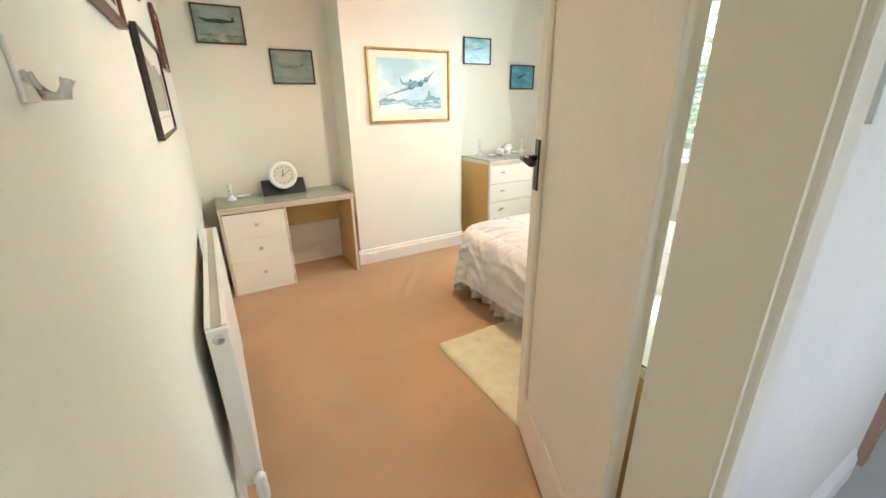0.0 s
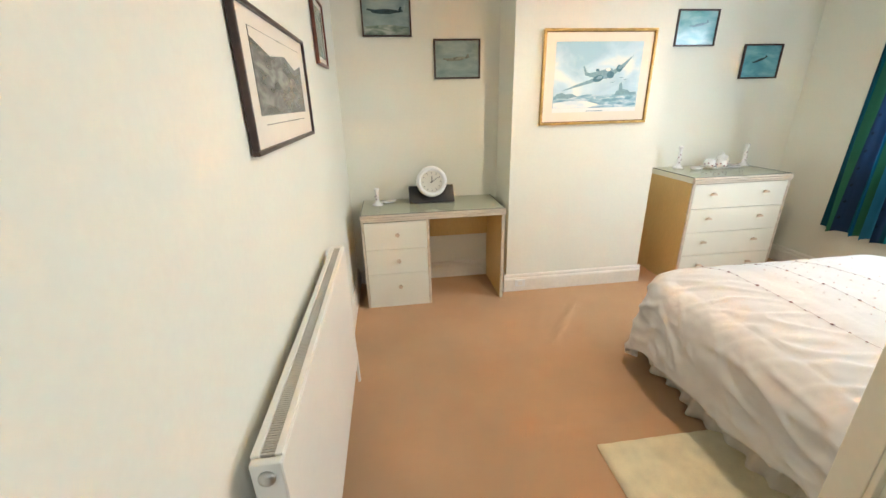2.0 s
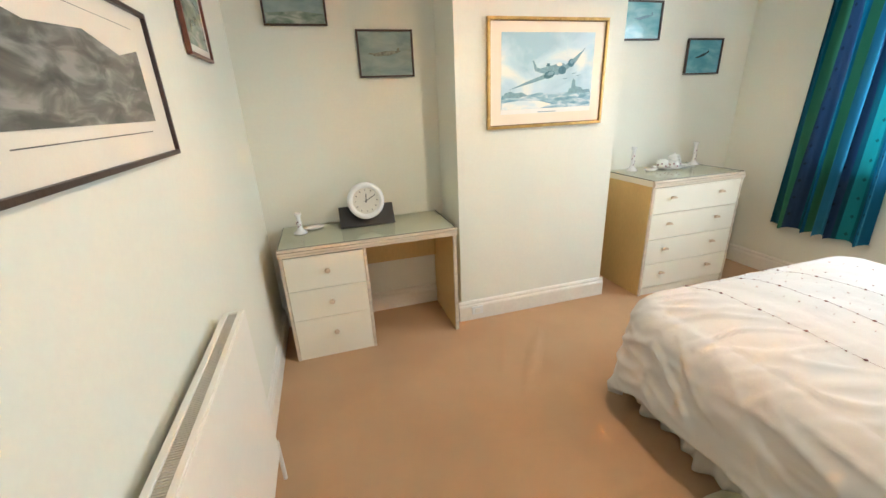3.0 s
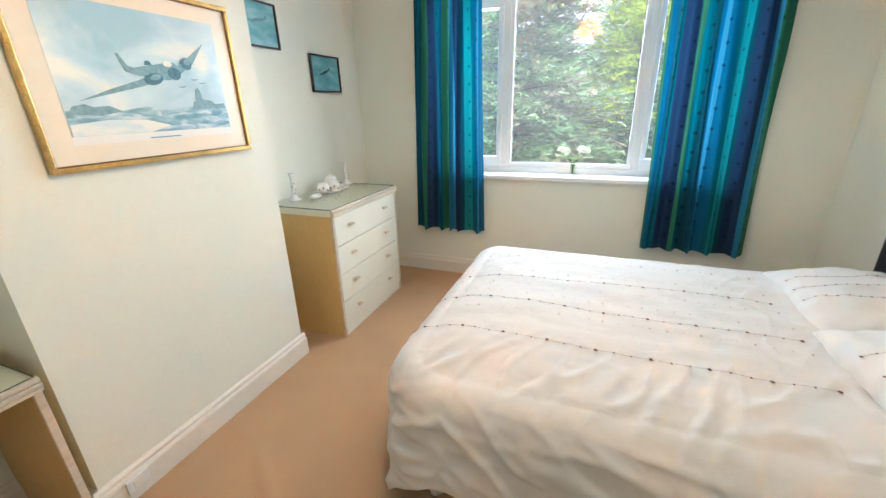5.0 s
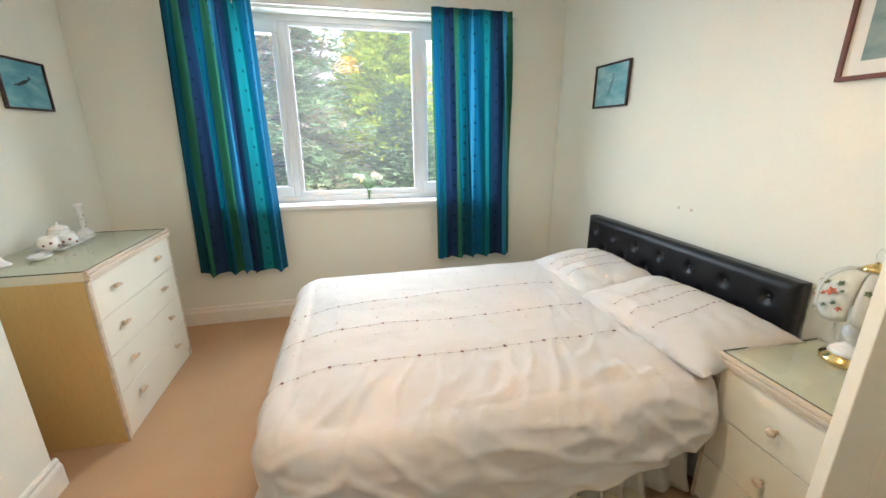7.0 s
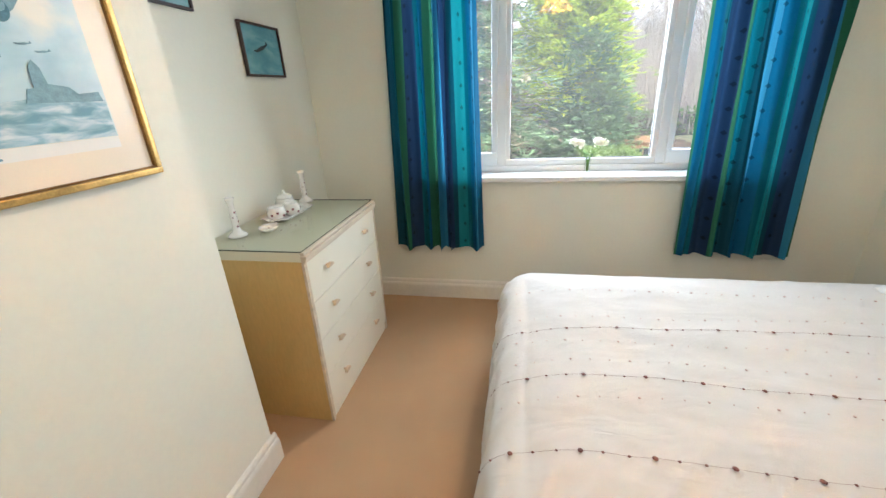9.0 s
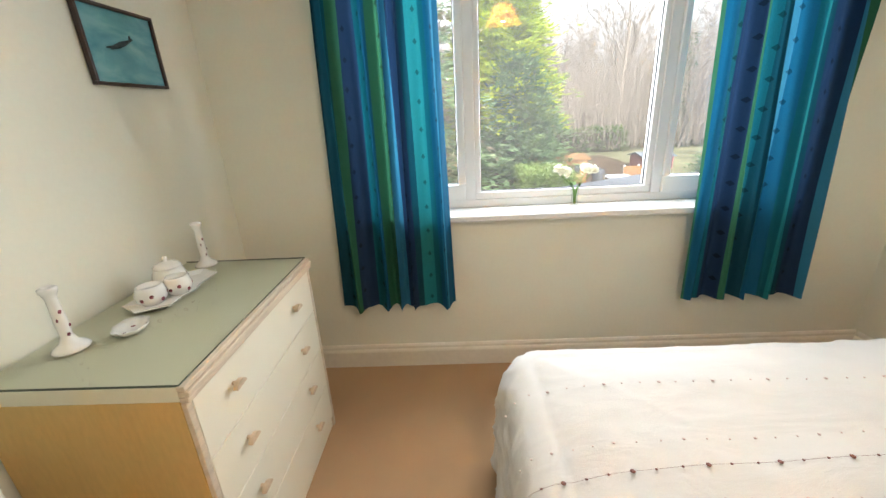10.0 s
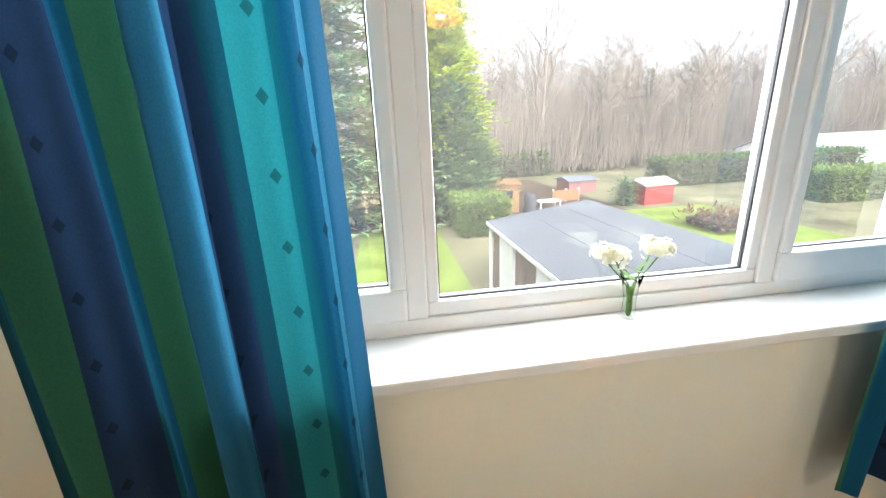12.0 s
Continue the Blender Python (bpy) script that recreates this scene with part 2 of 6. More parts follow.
P_PLANEPALE = mat("print_pale_aircraft", (0.23, 0.24, 0.20), 0.2, vary=0.3, scale=60, fine=300, bump=0)


# ---- helpers of this scene ----
def part(name, bm, material, parent=None, label="", smooth=False):
    me = bpy.data.meshes.new(name)
    bm.normal_update()
    bm.to_mesh(me)
    bm.free()
    if smooth:
        me.polygons.foreach_set("use_smooth", [True] * len(me.polygons))
    if material is not None:
        me.materials.append(material)
    ob = new(name, me)
    ob.parent = parent
    if label:
        tagged(ob, label)
    return ob


def thing(name, at, label, category, rz=0.0, group="", kind=""):
    e = new(name)
    e.matrix_world = pose(*at, 0, 0, rz)
    return tagged(e, label, category, group, kind)


def structure(ob, label, category):
    return tagged(ob, label, category, kind="structure")


def box(bm, x0, x1, y0, y1, z0, z1, bevel=0.0, seg=2):
    vs = [bm.verts.new((x, y, z)) for x in (x0, x1) for y in (y0, y1) for z in (z0, z1)]
    fs = [bm.faces.new([vs[i] for i in q]) for q in ((0, 1, 3, 2), (4, 6, 7, 5), (0, 4, 5, 1), (2, 3, 7, 6), (0, 2, 6, 4), (1, 5, 7, 3))]
    if bevel:
        edges = list({e for f in fs for e in f.edges})
        bmesh.ops.bevel(bm, geom=edges, offset=bevel, segments=seg, affect="EDGES", profile=0.6)
    return bm


def boxes(*rows):
    bm = bmesh.new()
    for r in rows:
        box(bm, *r)
    return bm


def lathe(bm, profile, seg=24, at=(0, 0, 0), m=None):
    """Turn a profile of (radius, height) about the upright axis."""
    rings = []
    for r, z in profile:
        ring = []
        for i in range(seg):
            a = 2 * math.pi * i / seg
            p = Vector((r * math.cos(a), r * math.sin(a), z))
            if m is not None:
                p = m @ p
            ring.append(bm.verts.new(p + Vector(at)))
        rings.append(ring)
    for a, b in zip(rings, rings[1:]):
        for i in range(seg):
            bm.faces.new((a[i], a[(i + 1) % seg], b[(i + 1) % seg], b[i]))
    bm.faces.new(rings[0][::-1])
    bm.faces.new(rings[-1])
    return bm


def tube(bm, pts, r0, r1=None, seg=6):
    """A round bar along points, tapering from r0 to r1."""
    r1 = r0 if r1 is None else r1
    pts = [Vector(p) for p in pts]
    rings = []
    for i, p in enumerate(pts):
        d = (pts[min(i + 1, len(pts) - 1)] - pts[max(i - 1, 0)]).normalized()
        side = d.orthogonal().normalized()
        up = d.cross(side)
        r = r0 + (r1 - r0) * i / max(1, len(pts) - 1)
        rings.append([bm.verts.new(p + r * (math.cos(2 * math.pi * k / seg) * side + math.sin(2 * math.pi * k / seg) * up)) for k in range(seg)])
    for a, b in zip(rings, rings[1:]):
        for k in range(seg):
            bm.faces.new((a[k], a[(k + 1) % seg], b[(k + 1) % seg], b[k]))
    bm.faces.new(rings[0][::-1])
    bm.faces.new(rings[-1])
    return bm


def prism(bm, outline, thick, m=None):
    """A flat outline in (x, z), extruded back along y by thick."""
    f = [bm.verts.new((x, 0, z)) for x, z in outline]
    b = [bm.verts.new((x, thick, z)) for x, z in outline]
    if m is not None:
        for v in f + b:
            v.co = m @ v.co
    bm.faces.new(f)
    bm.faces.new(b[::-1])
    n = len(f)
    for i in range(n):
        bm.faces.new((f[i], b[i], b[(i + 1) % n], f[(i + 1) % n]))
    return bm


def profile_run(bm, prof, p0, p1, inward):
    """A moulding: profile of (out from wall, height) swept from p0 to p1; inward: unit (x, y) away from the wall."""
    rows = []
    for p in (p0, p1):
        rows.append([bm.verts.new((p[0] + o * inward[0], p[1] + o * inward[1], h)) for o, h in prof])
    n = len(prof)
    for i in range(n):
        bm.faces.new((rows[0][i], rows[0][(i + 1) % n], rows[1][(i + 1) % n], rows[1][i]))
    bm.faces.new(rows[0])
    bm.faces.new(rows[1][::-1])
    bmesh.ops.recalc_face_normals(bm, faces=bm.faces)
    return bm


# ---- the room: plan in metres ----
XW, XE = -0.16, 3.55
YS, YN = 0.30, 3.60
CH0, CH1, YC = 0.995, 2.08, 3.24
CEIL = 2.50
WALL = 0.28
WY0, WY1, WZ0, WZ1 = 0.87, 2.94, 0.885, 2.18
DX0, DX1, DZ = XW, 0.673, 2.02
YL = 0.17
LY0 = -1.20
LX1 = 3.55
GROUND = -2.75

structure(part("wall_west", boxes((XW - 0.12, XW, LY0, YN, -0.2, CEIL)), M_WALL), "cream painted plaster wall behind the radiator", "wall")
structure(part("wall_north", boxes((XW - 0.12, XE, YN, YN + 0.15, -0.2, CEIL)), M_WALL), "cream painted plaster wall of the two alcoves", "wall")
structure(part("wall_chimney", boxes((CH0, CH1, YC, YN - 0.001, -0.05, CEIL)), M_WALL), "pale cream painted chimney breast with clean corners", "wall")
structure(part("wall_east", boxes((XE, XE + WALL, LY0, WY0, -0.4, CEIL + 0.3), (XE, XE + WALL, WY1, YN + 0.15, -0.4, CEIL + 0.3),
                                  (XE, XE + WALL, WY0, WY1, -0.4, WZ0 - 0.031), (XE, XE + WALL, WY0, WY1, WZ1, CEIL + 0.3)), M_WALL),
          "cream painted wall with the window opening", "wall")
structure(part("wall_south", boxes((DX1, XE, YL, YS, -0.2, CEIL), (DX0, DX1, YL, YS, DZ, CEIL)), M_WALL),
          "cream painted wall behind the bed with the doorway", "wall")
# unseen wall closing the landing, its opening invented for the fill lamp
structure(part("wall_landing", boxes((XW, 0.3, LY0 - 0.12, LY0, -0.2, CEIL), (1.5, LX1, LY0 - 0.12, LY0, -0.2, CEIL), (0.3, 1.5, LY0 - 0.12, LY0, -0.2, 0.9),
                                     (0.3, 1.5, LY0 - 0.12, LY0, 2.1, CEIL)), M_LANDWALL), "unseen white landing wall with an added opening for fill light", "wall")
structure(part("wall_landing_face", boxes((DX1 + 0.07, 2.0, YL - 0.012, YL - 0.001, 0, CEIL)), M_LANDWALL), "white textured plaster face of the landing wall", "wall")
structure(part("ceiling", boxes((XW, XE, YL, YN, CEIL, CEIL + 0.12), (XW, XE, LY0, YL, CEIL, CEIL + 0.12)), M_CEIL), "plain white painted ceiling", "ceiling")


def ridge(x, y):
    """Low creases where the carpet has stretched."""
    h = 0.0
    for (ax, ay, bx, by, w, k) in ((1.46, 3.00, 1.03, 2.43, 0.030, 0.015), (0.50, 1.84, 1.50, 1.84, 0.03, 0.009), (1.20, 2.98, 1.00, 2.60, 0.03, 0.005)):
        d = Vector((bx - ax, by - ay))
        s = ((x - ax) * d.x + (y - ay) * d.y) / d.length_squared
        if -0.1 < s < 1.1:
            px, py = ax + s * d.x, ay + s * d.y
            q = math.hypot(x - px, y - py)
            h += k * math.exp(-(q / w) ** 2) * max(0.0, 1 - (2 * s - 1) ** 2)
    return h


def carpet():
    bm = bmesh.new()
    nx, ny = 260, 240
    x0, x1, y0, y1 = XW, XE, YL, YN
    vs = [[bm.verts.new((x0 + (x1 - x0) * i / nx, y0 + (y1 - y0) * j / ny, ridge(x0 + (x1 - x0) * i / nx, y0 + (y1 - y0) * j / ny))) for i in range(nx + 1)] for j in range(ny + 1)]
    for j in range(ny):
        for i in range(nx):
            bm.faces.new((vs[j][i], vs[j][i + 1], vs[j + 1][i + 1], vs[j + 1][i]))
    return bm


structure(part("floor", carpet(), M_CARPET, smooth=True), "worn peach-brown fitted carpet with stretched creases", "floor")
structure(part("subfloor", boxes((XW, XE, LY0, YN, -0.2, -0.004)), M_LANDFLOOR), "plain floor slab under the carpet", "floor")
structure(part("landing_floor", boxes((XW, LX1, LY0, YL, -0.003, 0.0)), M_LANDFLOOR), "grey landing floor", "floor")

SK = [(0, 0), (0.02, 0), (0.02, 0.095), (0.017, 0.105), (0.012, 0.112), (0.012, 0.125), (0.006, 0.135), (0, 0.137)]


def skirting(name, p0, p1, inward, material=M_TRIM):
    bm = bmesh.new()
    profile_run(bm, SK, p0, p1, inward)
    structure(part(name, bm, material), "cream gloss painted moulded skirting board", "skirting board")


skirting("baseboard_west", (XW, YS), (XW, YN), (1, 0))
skirting("baseboard_north", (XW + 0.021, YN), (CH0 - 0.021, YN), (0, -1))
skirting("baseboard_alcove", (CH1 + 0.021, YN), (XE - 0.021, YN), (0, -1))
skirting("baseboard_chimney", (CH0 - 0.02, YC), (CH1 + 0.02, YC), (0, -1))
skirting("baseboard_chimney_west", (CH0, YC), (CH0, YN), (-1, 0))
skirting("baseboard_chimney_east", (CH1, YC), (CH1, YN), (1, 0))
skirting("baseboard_east", (XE, YS), (XE, YN), (-1, 0))
skirting("baseboard_south", (DX1 + 0.08, YS), (XE - 0.021, YS), (0, 1))
skirting("baseboard_landing", (DX1 + 0.09, YL - 0.012), (1.9, YL - 0.012), (0, -1), M_UPVC)


# ---- doorway and door leaf ----
bm = boxes((DX1 - 0.012, DX1, YL - 0.01, YS + 0.018, 0, DZ), (DX0, DX1 - 0.012, YL - 0.01, YS + 0.018, DZ - 0.025, DZ))
door_frame = structure(part("door_frame", bm, M_DOOR), "cream painted door lining with a stop bead", "door frame")
bm = boxes((DX1, DX1 + 0.068, YL - 0.026, YL - 0.001, 0, DZ + 0.07, 0.006), (DX0, DX1, YL - 0.026, YL - 0.012, DZ, DZ + 0.07, 0.004))
structure(part("architrave_landing", bm, M_TRIM), "cream gloss painted architrave on the landing side", "trim")
bm = boxes((DX1 + 0.005, DX1 + 0.07, YS + 0.001, YS + 0.018, 0, DZ + 0.07, 0.005), (DX0, DX1 + 0.005, YS + 0.001, YS + 0.018, DZ, DZ + 0.07, 0.004))
structure(part("architrave_room", bm, M_TRIM), "cream gloss painted architrave on the room side", "trim")

HINGE, TIP = Vector((0.668, 0.350)), Vector((0.976, 1.000))
door_yaw = math.degrees(math.atan2(TIP.y - HINGE.y, TIP.x - HINGE.x))
door = thing("door_1", (HINGE.x, HINGE.y, 0), "cream painted panelled bedroom door standing wide open", "door", door_yaw, kind="structure")
LEAF = (TIP - HINGE).length
ST, T = 0.078, 0.038
bm = bmesh.new()
box(bm, 0, ST, -T / 2, T / 2, 0.03, 2.0, 0.003)
box(bm, LEAF - ST, LEAF, -T / 2, T / 2, 0.03, 2.0, 0.003)
box(bm, ST, LEAF - ST, -T / 2 + 0.0005, T / 2 - 0.0005, 0.03, 0.22)
box(bm, ST, LEAF - ST, -T / 2 + 0.0005, T / 2 - 0.0005, 1.90, 2.0)
part("leaf_frame", bm, M_DOOR, door)
part("leaf_panel", boxes((ST, LEAF - ST, -T / 2 + 0.012, T / 2 - 0.012, 0.22, 1.90)), M_DOOR, door)
bm = bmesh.new()
for s in (-1, 1):
    y0, y1 = sorted((s * (T / 2 - 0.012), s * (T / 2 - 0.002)))
    for r in ((ST, ST + 0.014, 0.22, 1.90), (LEAF - ST - 0.014, LEAF - ST, 0.22, 1.90), (ST, LEAF - ST, 0.22, 0.234), (ST, LEAF - ST, 1.886, 1.90)):
        box(bm, r[0], r[1], y0, y1, r[2], r[3], 0.003)
part("panel_moulding", bm, M_DOOR, door)
for s in (-1, 1):
    y = s * (T / 2)
    bm = bmesh.new()
    box(bm, LEAF - 0.072, LEAF - 0.030, min(y, y + s * 0.006), max(y, y + s * 0.006), 1.105, 1.275, 0.002)
    plate = part("handle_plate", bm, M_BRONZE, door, "dark bronze handle back plate")
    bm = bmesh.new()
    tube(bm, [(LEAF - 0.05, y + s * 0.004, 1.215), (LEAF - 0.05, y + s * 0.05, 1.215)], 0.010, 0.009, 10)
    tube(bm, [(LEAF - 0.042, y + s * 0.05, 1.216), (LEAF - 0.09, y + s * 0.054, 1.218), (LEAF - 0.150, y + s * 0.050, 1.212)], 0.011, 0.013, 8)
    part("lever", bm, M_BRONZE, plate, "dark bronze lever handle", smooth=True)
    part("keyhole", boxes((LEAF - 0.055, LEAF - 0.048, min(y + s * 0.006, y + s * 0.0075), max(y + s * 0.006, y + s * 0.0075), 1.13, 1.15)), M_BLACK, plate)
for z in (0.22, 1.75):
    bm = bmesh.new()
    tube(bm, [(-0.004, -T / 2 + 0.004, z), (-0.004, -T / 2 + 0.004, z + 0.09)], 0.006, seg=8)
    part("hinge", bm, M_CHROME, door, "small steel butt hinge")

# white cable trunking that ends part-way down the landing wall
structure(part("cable_trunking", boxes((DX1 + 0.085, DX1 + 0.103, YL - 0.028, YL - 0.0125, 1.36, CEIL, 0.002)), M_UPVC), "white plastic cable trunking on the landing wall", "trunking")
structure(part("architrave_far", boxes((2.0, 2.08, YL - 0.04, YL - 0.001, 0, 2.1, 0.005)), M_BROWNTRIM), "brown painted architrave of a neighbouring doorway", "trim")


# ---- window ----
def sheet(y0, y1, z0, z1):
    """Glass facing the room, seen from one side only."""
    bm = bmesh.new()
    bm.faces.new([bm.verts.new(p) for p in ((0, y0, z0), (0, y0, z1), (0, y1, z1), (0, y1, z0))])
    return bm


win = thing("window_1", (3.715, 0, 0), "white plastic framed triple casement window looking on a garden", "window", kind="structure")
FX0, FX1 = -0.03, 0.04
part("window_frame", boxes((FX0, FX1, WY0, WY1, WZ0, 0.925, 0.004), (FX0, FX1, WY0, WY1, 2.14, WZ1, 0.004), (FX0, FX1, WY0, WY0 + 0.05, 0.925, 2.14, 0.004), (FX0, FX1, WY1 - 0.05, WY1, 0.925, 2.14, 0.004),
                           (FX0, FX1, 1.398, 1.448, 0.925, 2.14, 0.004), (FX0, FX1, 2.363, 2.413, 0.925, 2.14, 0.004)), M_UPVC, win)
bm = boxes((FX0 + 0.008, FX1 - 0.01, 1.448, 2.363, 0.925, 0.964, 0.006), (FX0 + 0.008, FX1 - 0.01, 1.448, 2.363, 2.112, 2.14, 0.006),
           (FX0 + 0.008, FX1 - 0.01, 1.448, 1.478, 0.964, 2.112, 0.006), (FX0 + 0.008, FX1 - 0.01, 2.333, 2.363, 0.964, 2.112, 0.006))
part("glazing_bead", bm, M_UPVC, win)
part("gasket", boxes((-0.004, 0.006, 1.478, 2.333, 0.964, 0.968), (-0.004, 0.006, 1.478, 1.482, 0.968, 2.11), (-0.004, 0.006, 2.329, 2.333, 0.968, 2.11), (-0.004, 0.006, 1.482, 2.329, 2.108, 2.112)), M_BLACK, win, "thin dark rubber gasket")
for ya, yb in ((WY0 + 0.05, 1.398), (2.413, WY1 - 0.05)):
    bm = boxes((FX0 - 0.012, FX1 - 0.01, ya, yb, 0.925, 1.010, 0.008), (FX0 - 0.012, FX1 - 0.01, ya, yb, 2.058, 2.14, 0.008),
               (FX0 - 0.012, FX1 - 0.01, ya, ya + 0.040, 1.010, 2.058, 0.008), (FX0 - 0.012, FX1 - 0.01, yb - 0.036, yb, 1.010, 2.058, 0.008))
    sash = part("casement_sash", bm, M_UPVC, win)
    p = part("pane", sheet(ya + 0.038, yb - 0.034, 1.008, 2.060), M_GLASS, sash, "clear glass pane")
    p.visible_shadow = False
    part("gasket", boxes((-0.004, 0.004, ya + 0.04, yb - 0.036, 1.010, 1.0135), (-0.004, 0.004, yb - 0.0395, yb - 0.036, 1.0135, 2.058), (-0.004, 0.004, ya + 0.04, ya + 0.0435, 1.0135, 2.058)), M_BLACK, sash)
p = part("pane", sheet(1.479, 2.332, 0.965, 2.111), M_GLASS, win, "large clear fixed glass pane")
p.visible_shadow = False
bm = boxes((3.497, 3.685, WY0 - 0.04, WY1 + 0.04, WZ0 - 0.030, WZ0, 0.007))
structure(part("window_sill", bm, M_SILL), "white gloss painted deep window sill", "window sill")
structure(part("outer_sill", boxes((3.76, 3.88, WY0, WY1, WZ0 - 0.02, WZ0 + 0.015, 0.005)), M_UPVC), "white plastic outer sill", "window sill")


# ---- furniture ----
def glass_top(parent, x0, x1, y0, y1, z):
    """A loose sheet of glass with a darker polished edge on a furniture top."""
    bm = bmesh.new()
    bm.faces.new([bm.verts.new(p) for p in ((x0, y0, z + 0.005), (x1, y0, z + 0.005), (x1, y1, z + 0.005), (x0, y1, z + 0.005))])
    g = part("glass_top", bm, M_TOPGLASS, parent, "clear greenish glass sheet")
    g.visible_shadow = False
    part("glass_edge", boxes((x0, x1, y0 - 0.001, y0 + 0.001, z, z + 0.005), (x0 - 0.001, x0 + 0.001, y0, y1, z, z + 0.005), (x1 - 0.001, x1 + 0.001, y0, y1, z, z + 0.005)), M_GLASSEDGE, g)


M_GLASSEDGE = mat("dark_glass_edge", (0.09, 0.11, 0.085), 0.15, vary=0.1, scale=20, fine=200, bump=0)
M_TOPBOARD = mat("sage_cream_top", (0.74, 0.71, 0.56), 0.4, vary=0.02, scale=4, fine=150, bump=0.02)


def pull(parent, x, y, z):
    """A turned half-moon wooden pull."""
    bm = bmesh.new()
    m = Matrix.Rotation(radians(90), 4, "X")
    lathe(bm, [(0.006, 0.0), (0.006, 0.012), (0.009, 0.016), (0.014, 0.020), (0.0155, 0.026), (0.012, 0.031), (0.005, 0.033)], 14, (x, y, z), m)
    part("knob", bm, M_KNOB, parent, "small pale wooden knob", smooth=True)


def half_pull(parent, x, y, z):
    """A half-moon pull: a flat-bottomed dome on a short neck."""
    bm = bmesh.new()
    tube(bm, [(x, y, z), (x, y - 0.014, z)], 0.006, seg=8)
    out = [(0.024 * math.cos(a), 0.017 * math.sin(a)) for a in [math.pi * k / 10 for k in range(11)]]
    prism(bm, out, 0.013, Matrix.Translation((x, y - 0.026, z - 0.006)))
    part("pull", bm, M_KNOB, parent, "small half-moon wooden pull", smooth=False)


def top_edge(owner, x0, x1, y, z0, z1):
    """A reeded front lipping of three strips."""
    h = (z1 - z0) / 3
    for k in range(3):
        part("top_lipping", boxes((x0, x1, y - (0.010, 0.014, 0.008)[k], y + 0.012, z0 + k * h + 0.0008, z0 + (k + 1) * h - 0.0008, 0.003)), M_EDGE, owner, "pale reeded wooden lipping")


# chest of four wide drawers
CW, CD, CHT = 0.79, 0.50, 0.852
chest = thing("chest_of_drawers", (2.312, 3.088, 0), "cream four-drawer chest with honey sides and a glass top", "chest of drawers")
part("side_panel", boxes((0, 0.018, 0.014, CD - 0.003, 0, CHT - 0.045, 0.001)), M_SIDE, chest, "honey-coloured laminate side")
part("side_panel", boxes((CW - 0.018, CW, 0.014, CD - 0.003, 0, CHT - 0.045, 0.001)), M_SIDE, chest, "honey-coloured laminate side")
part("back_panel", boxes((0.018, CW - 0.018, CD - 0.012, CD - 0.004, 0.02, CHT - 0.045)), M_SIDE, chest)
part("top", boxes((0, CW, 0.012, CD, CHT - 0.044, CHT - 0.005, 0.001)), M_TOPBOARD, chest)
top_edge(chest, -0.001, CW + 0.001, 0.0, CHT - 0.048, CHT - 0.002)
for x0, x1 in ((0, 0.019), (CW - 0.019, CW)):
    part("side_lipping", boxes((x0, x1, 0.0, 0.013, 0, CHT - 0.05, 0.003)), M_EDGE, chest)
part("plinth", boxes((0.019, CW - 0.019, 0.010, 0.03, 0, 0.055)), M_CREAM, chest)
dz = (CHT - 0.05 - 0.06) / 4
for k in range(4):
    z0 = 0.06 + k * dz
    d = part("drawer", boxes((0.021, CW - 0.021, 0.0, 0.018, z0 + 0.002, z0 + dz - 0.002, 0.0015), (0.03, CW - 0.03, 0.018, CD - 0.03, z0 + 0.01, z0 + dz - 0.03)), M_CREAM, chest, "plain cream drawer front")
    half_pull(d, 0.165, 0.0, z0 + dz * 0.60)
    half_pull(d, CW - 0.20, 0.0, z0 + dz * 0.60)
glass_top(chest, 0.003, CW - 0.003, 0.006, CD - 0.002, CHT - 0.005)

# dressing table with one pedestal
TW, TD, TH = 1.003, 0.455, 0.70
desk = thing("dressing_table", (-0.062, 3.138, 0), "cream dressing table with three drawers and a glass top", "dressing table")
PW = 0.465
part("side_panel", boxes((0, 0.018, 0.012, TD, 0, TH - 0.04, 0.001)), M_SIDE, desk)
part("side_panel", boxes((PW - 0.018, PW, 0.012, TD, 0, TH - 0.04, 0.001)), M_SIDE, desk)
part("end_panel", boxes((TW - 0.022, TW, 0.012, TD, 0, TH - 0.04, 0.001)), M_SIDE, desk, "honey laminate end panel")
part("modesty_panel", boxes((PW, TW - 0.022, TD - 0.03, TD - 0.014, 0.38, TH - 0.04)), M_SIDE, desk)
for x0, x1 in ((0, 0.018), (PW - 0.018, PW), (TW - 0.022, TW)):
    part("front_lipping", boxes((x0, x1, 0, 0.012, 0, TH - 0.045, 0.003)), M_EDGE, desk)
part("top", boxes((0, TW, 0.010, TD, TH - 0.044, TH - 0.005, 0.001)), M_TOPBOARD, desk)
top_edge(desk, -0.002, TW + 0.002, -0.004, TH - 0.048, TH - 0.002)
part("plinth", boxes((0.018, PW - 0.018, 0.006, 0.02, 0, 0.05)), M_CREAM, desk)
for z0, z1 in ((0.052, 0.262), (0.264, 0.446), (0.448, 0.645)):
    d = part("drawer", boxes((0.0195, PW - 0.0195, -0.002, 0.016, z0, z1, 0.0015), (0.03, PW - 0.03, 0.016, TD - 0.03, z0 + 0.01, z1 - 0.02)), M_CREAM, desk, "plain cream drawer front")
    pull(d, PW * 0.52, -0.002, z0 + (z1 - z0) * 0.55)
glass_top(desk, 0.003, TW - 0.003, 0.004, TD - 0.004, TH - 0.005)

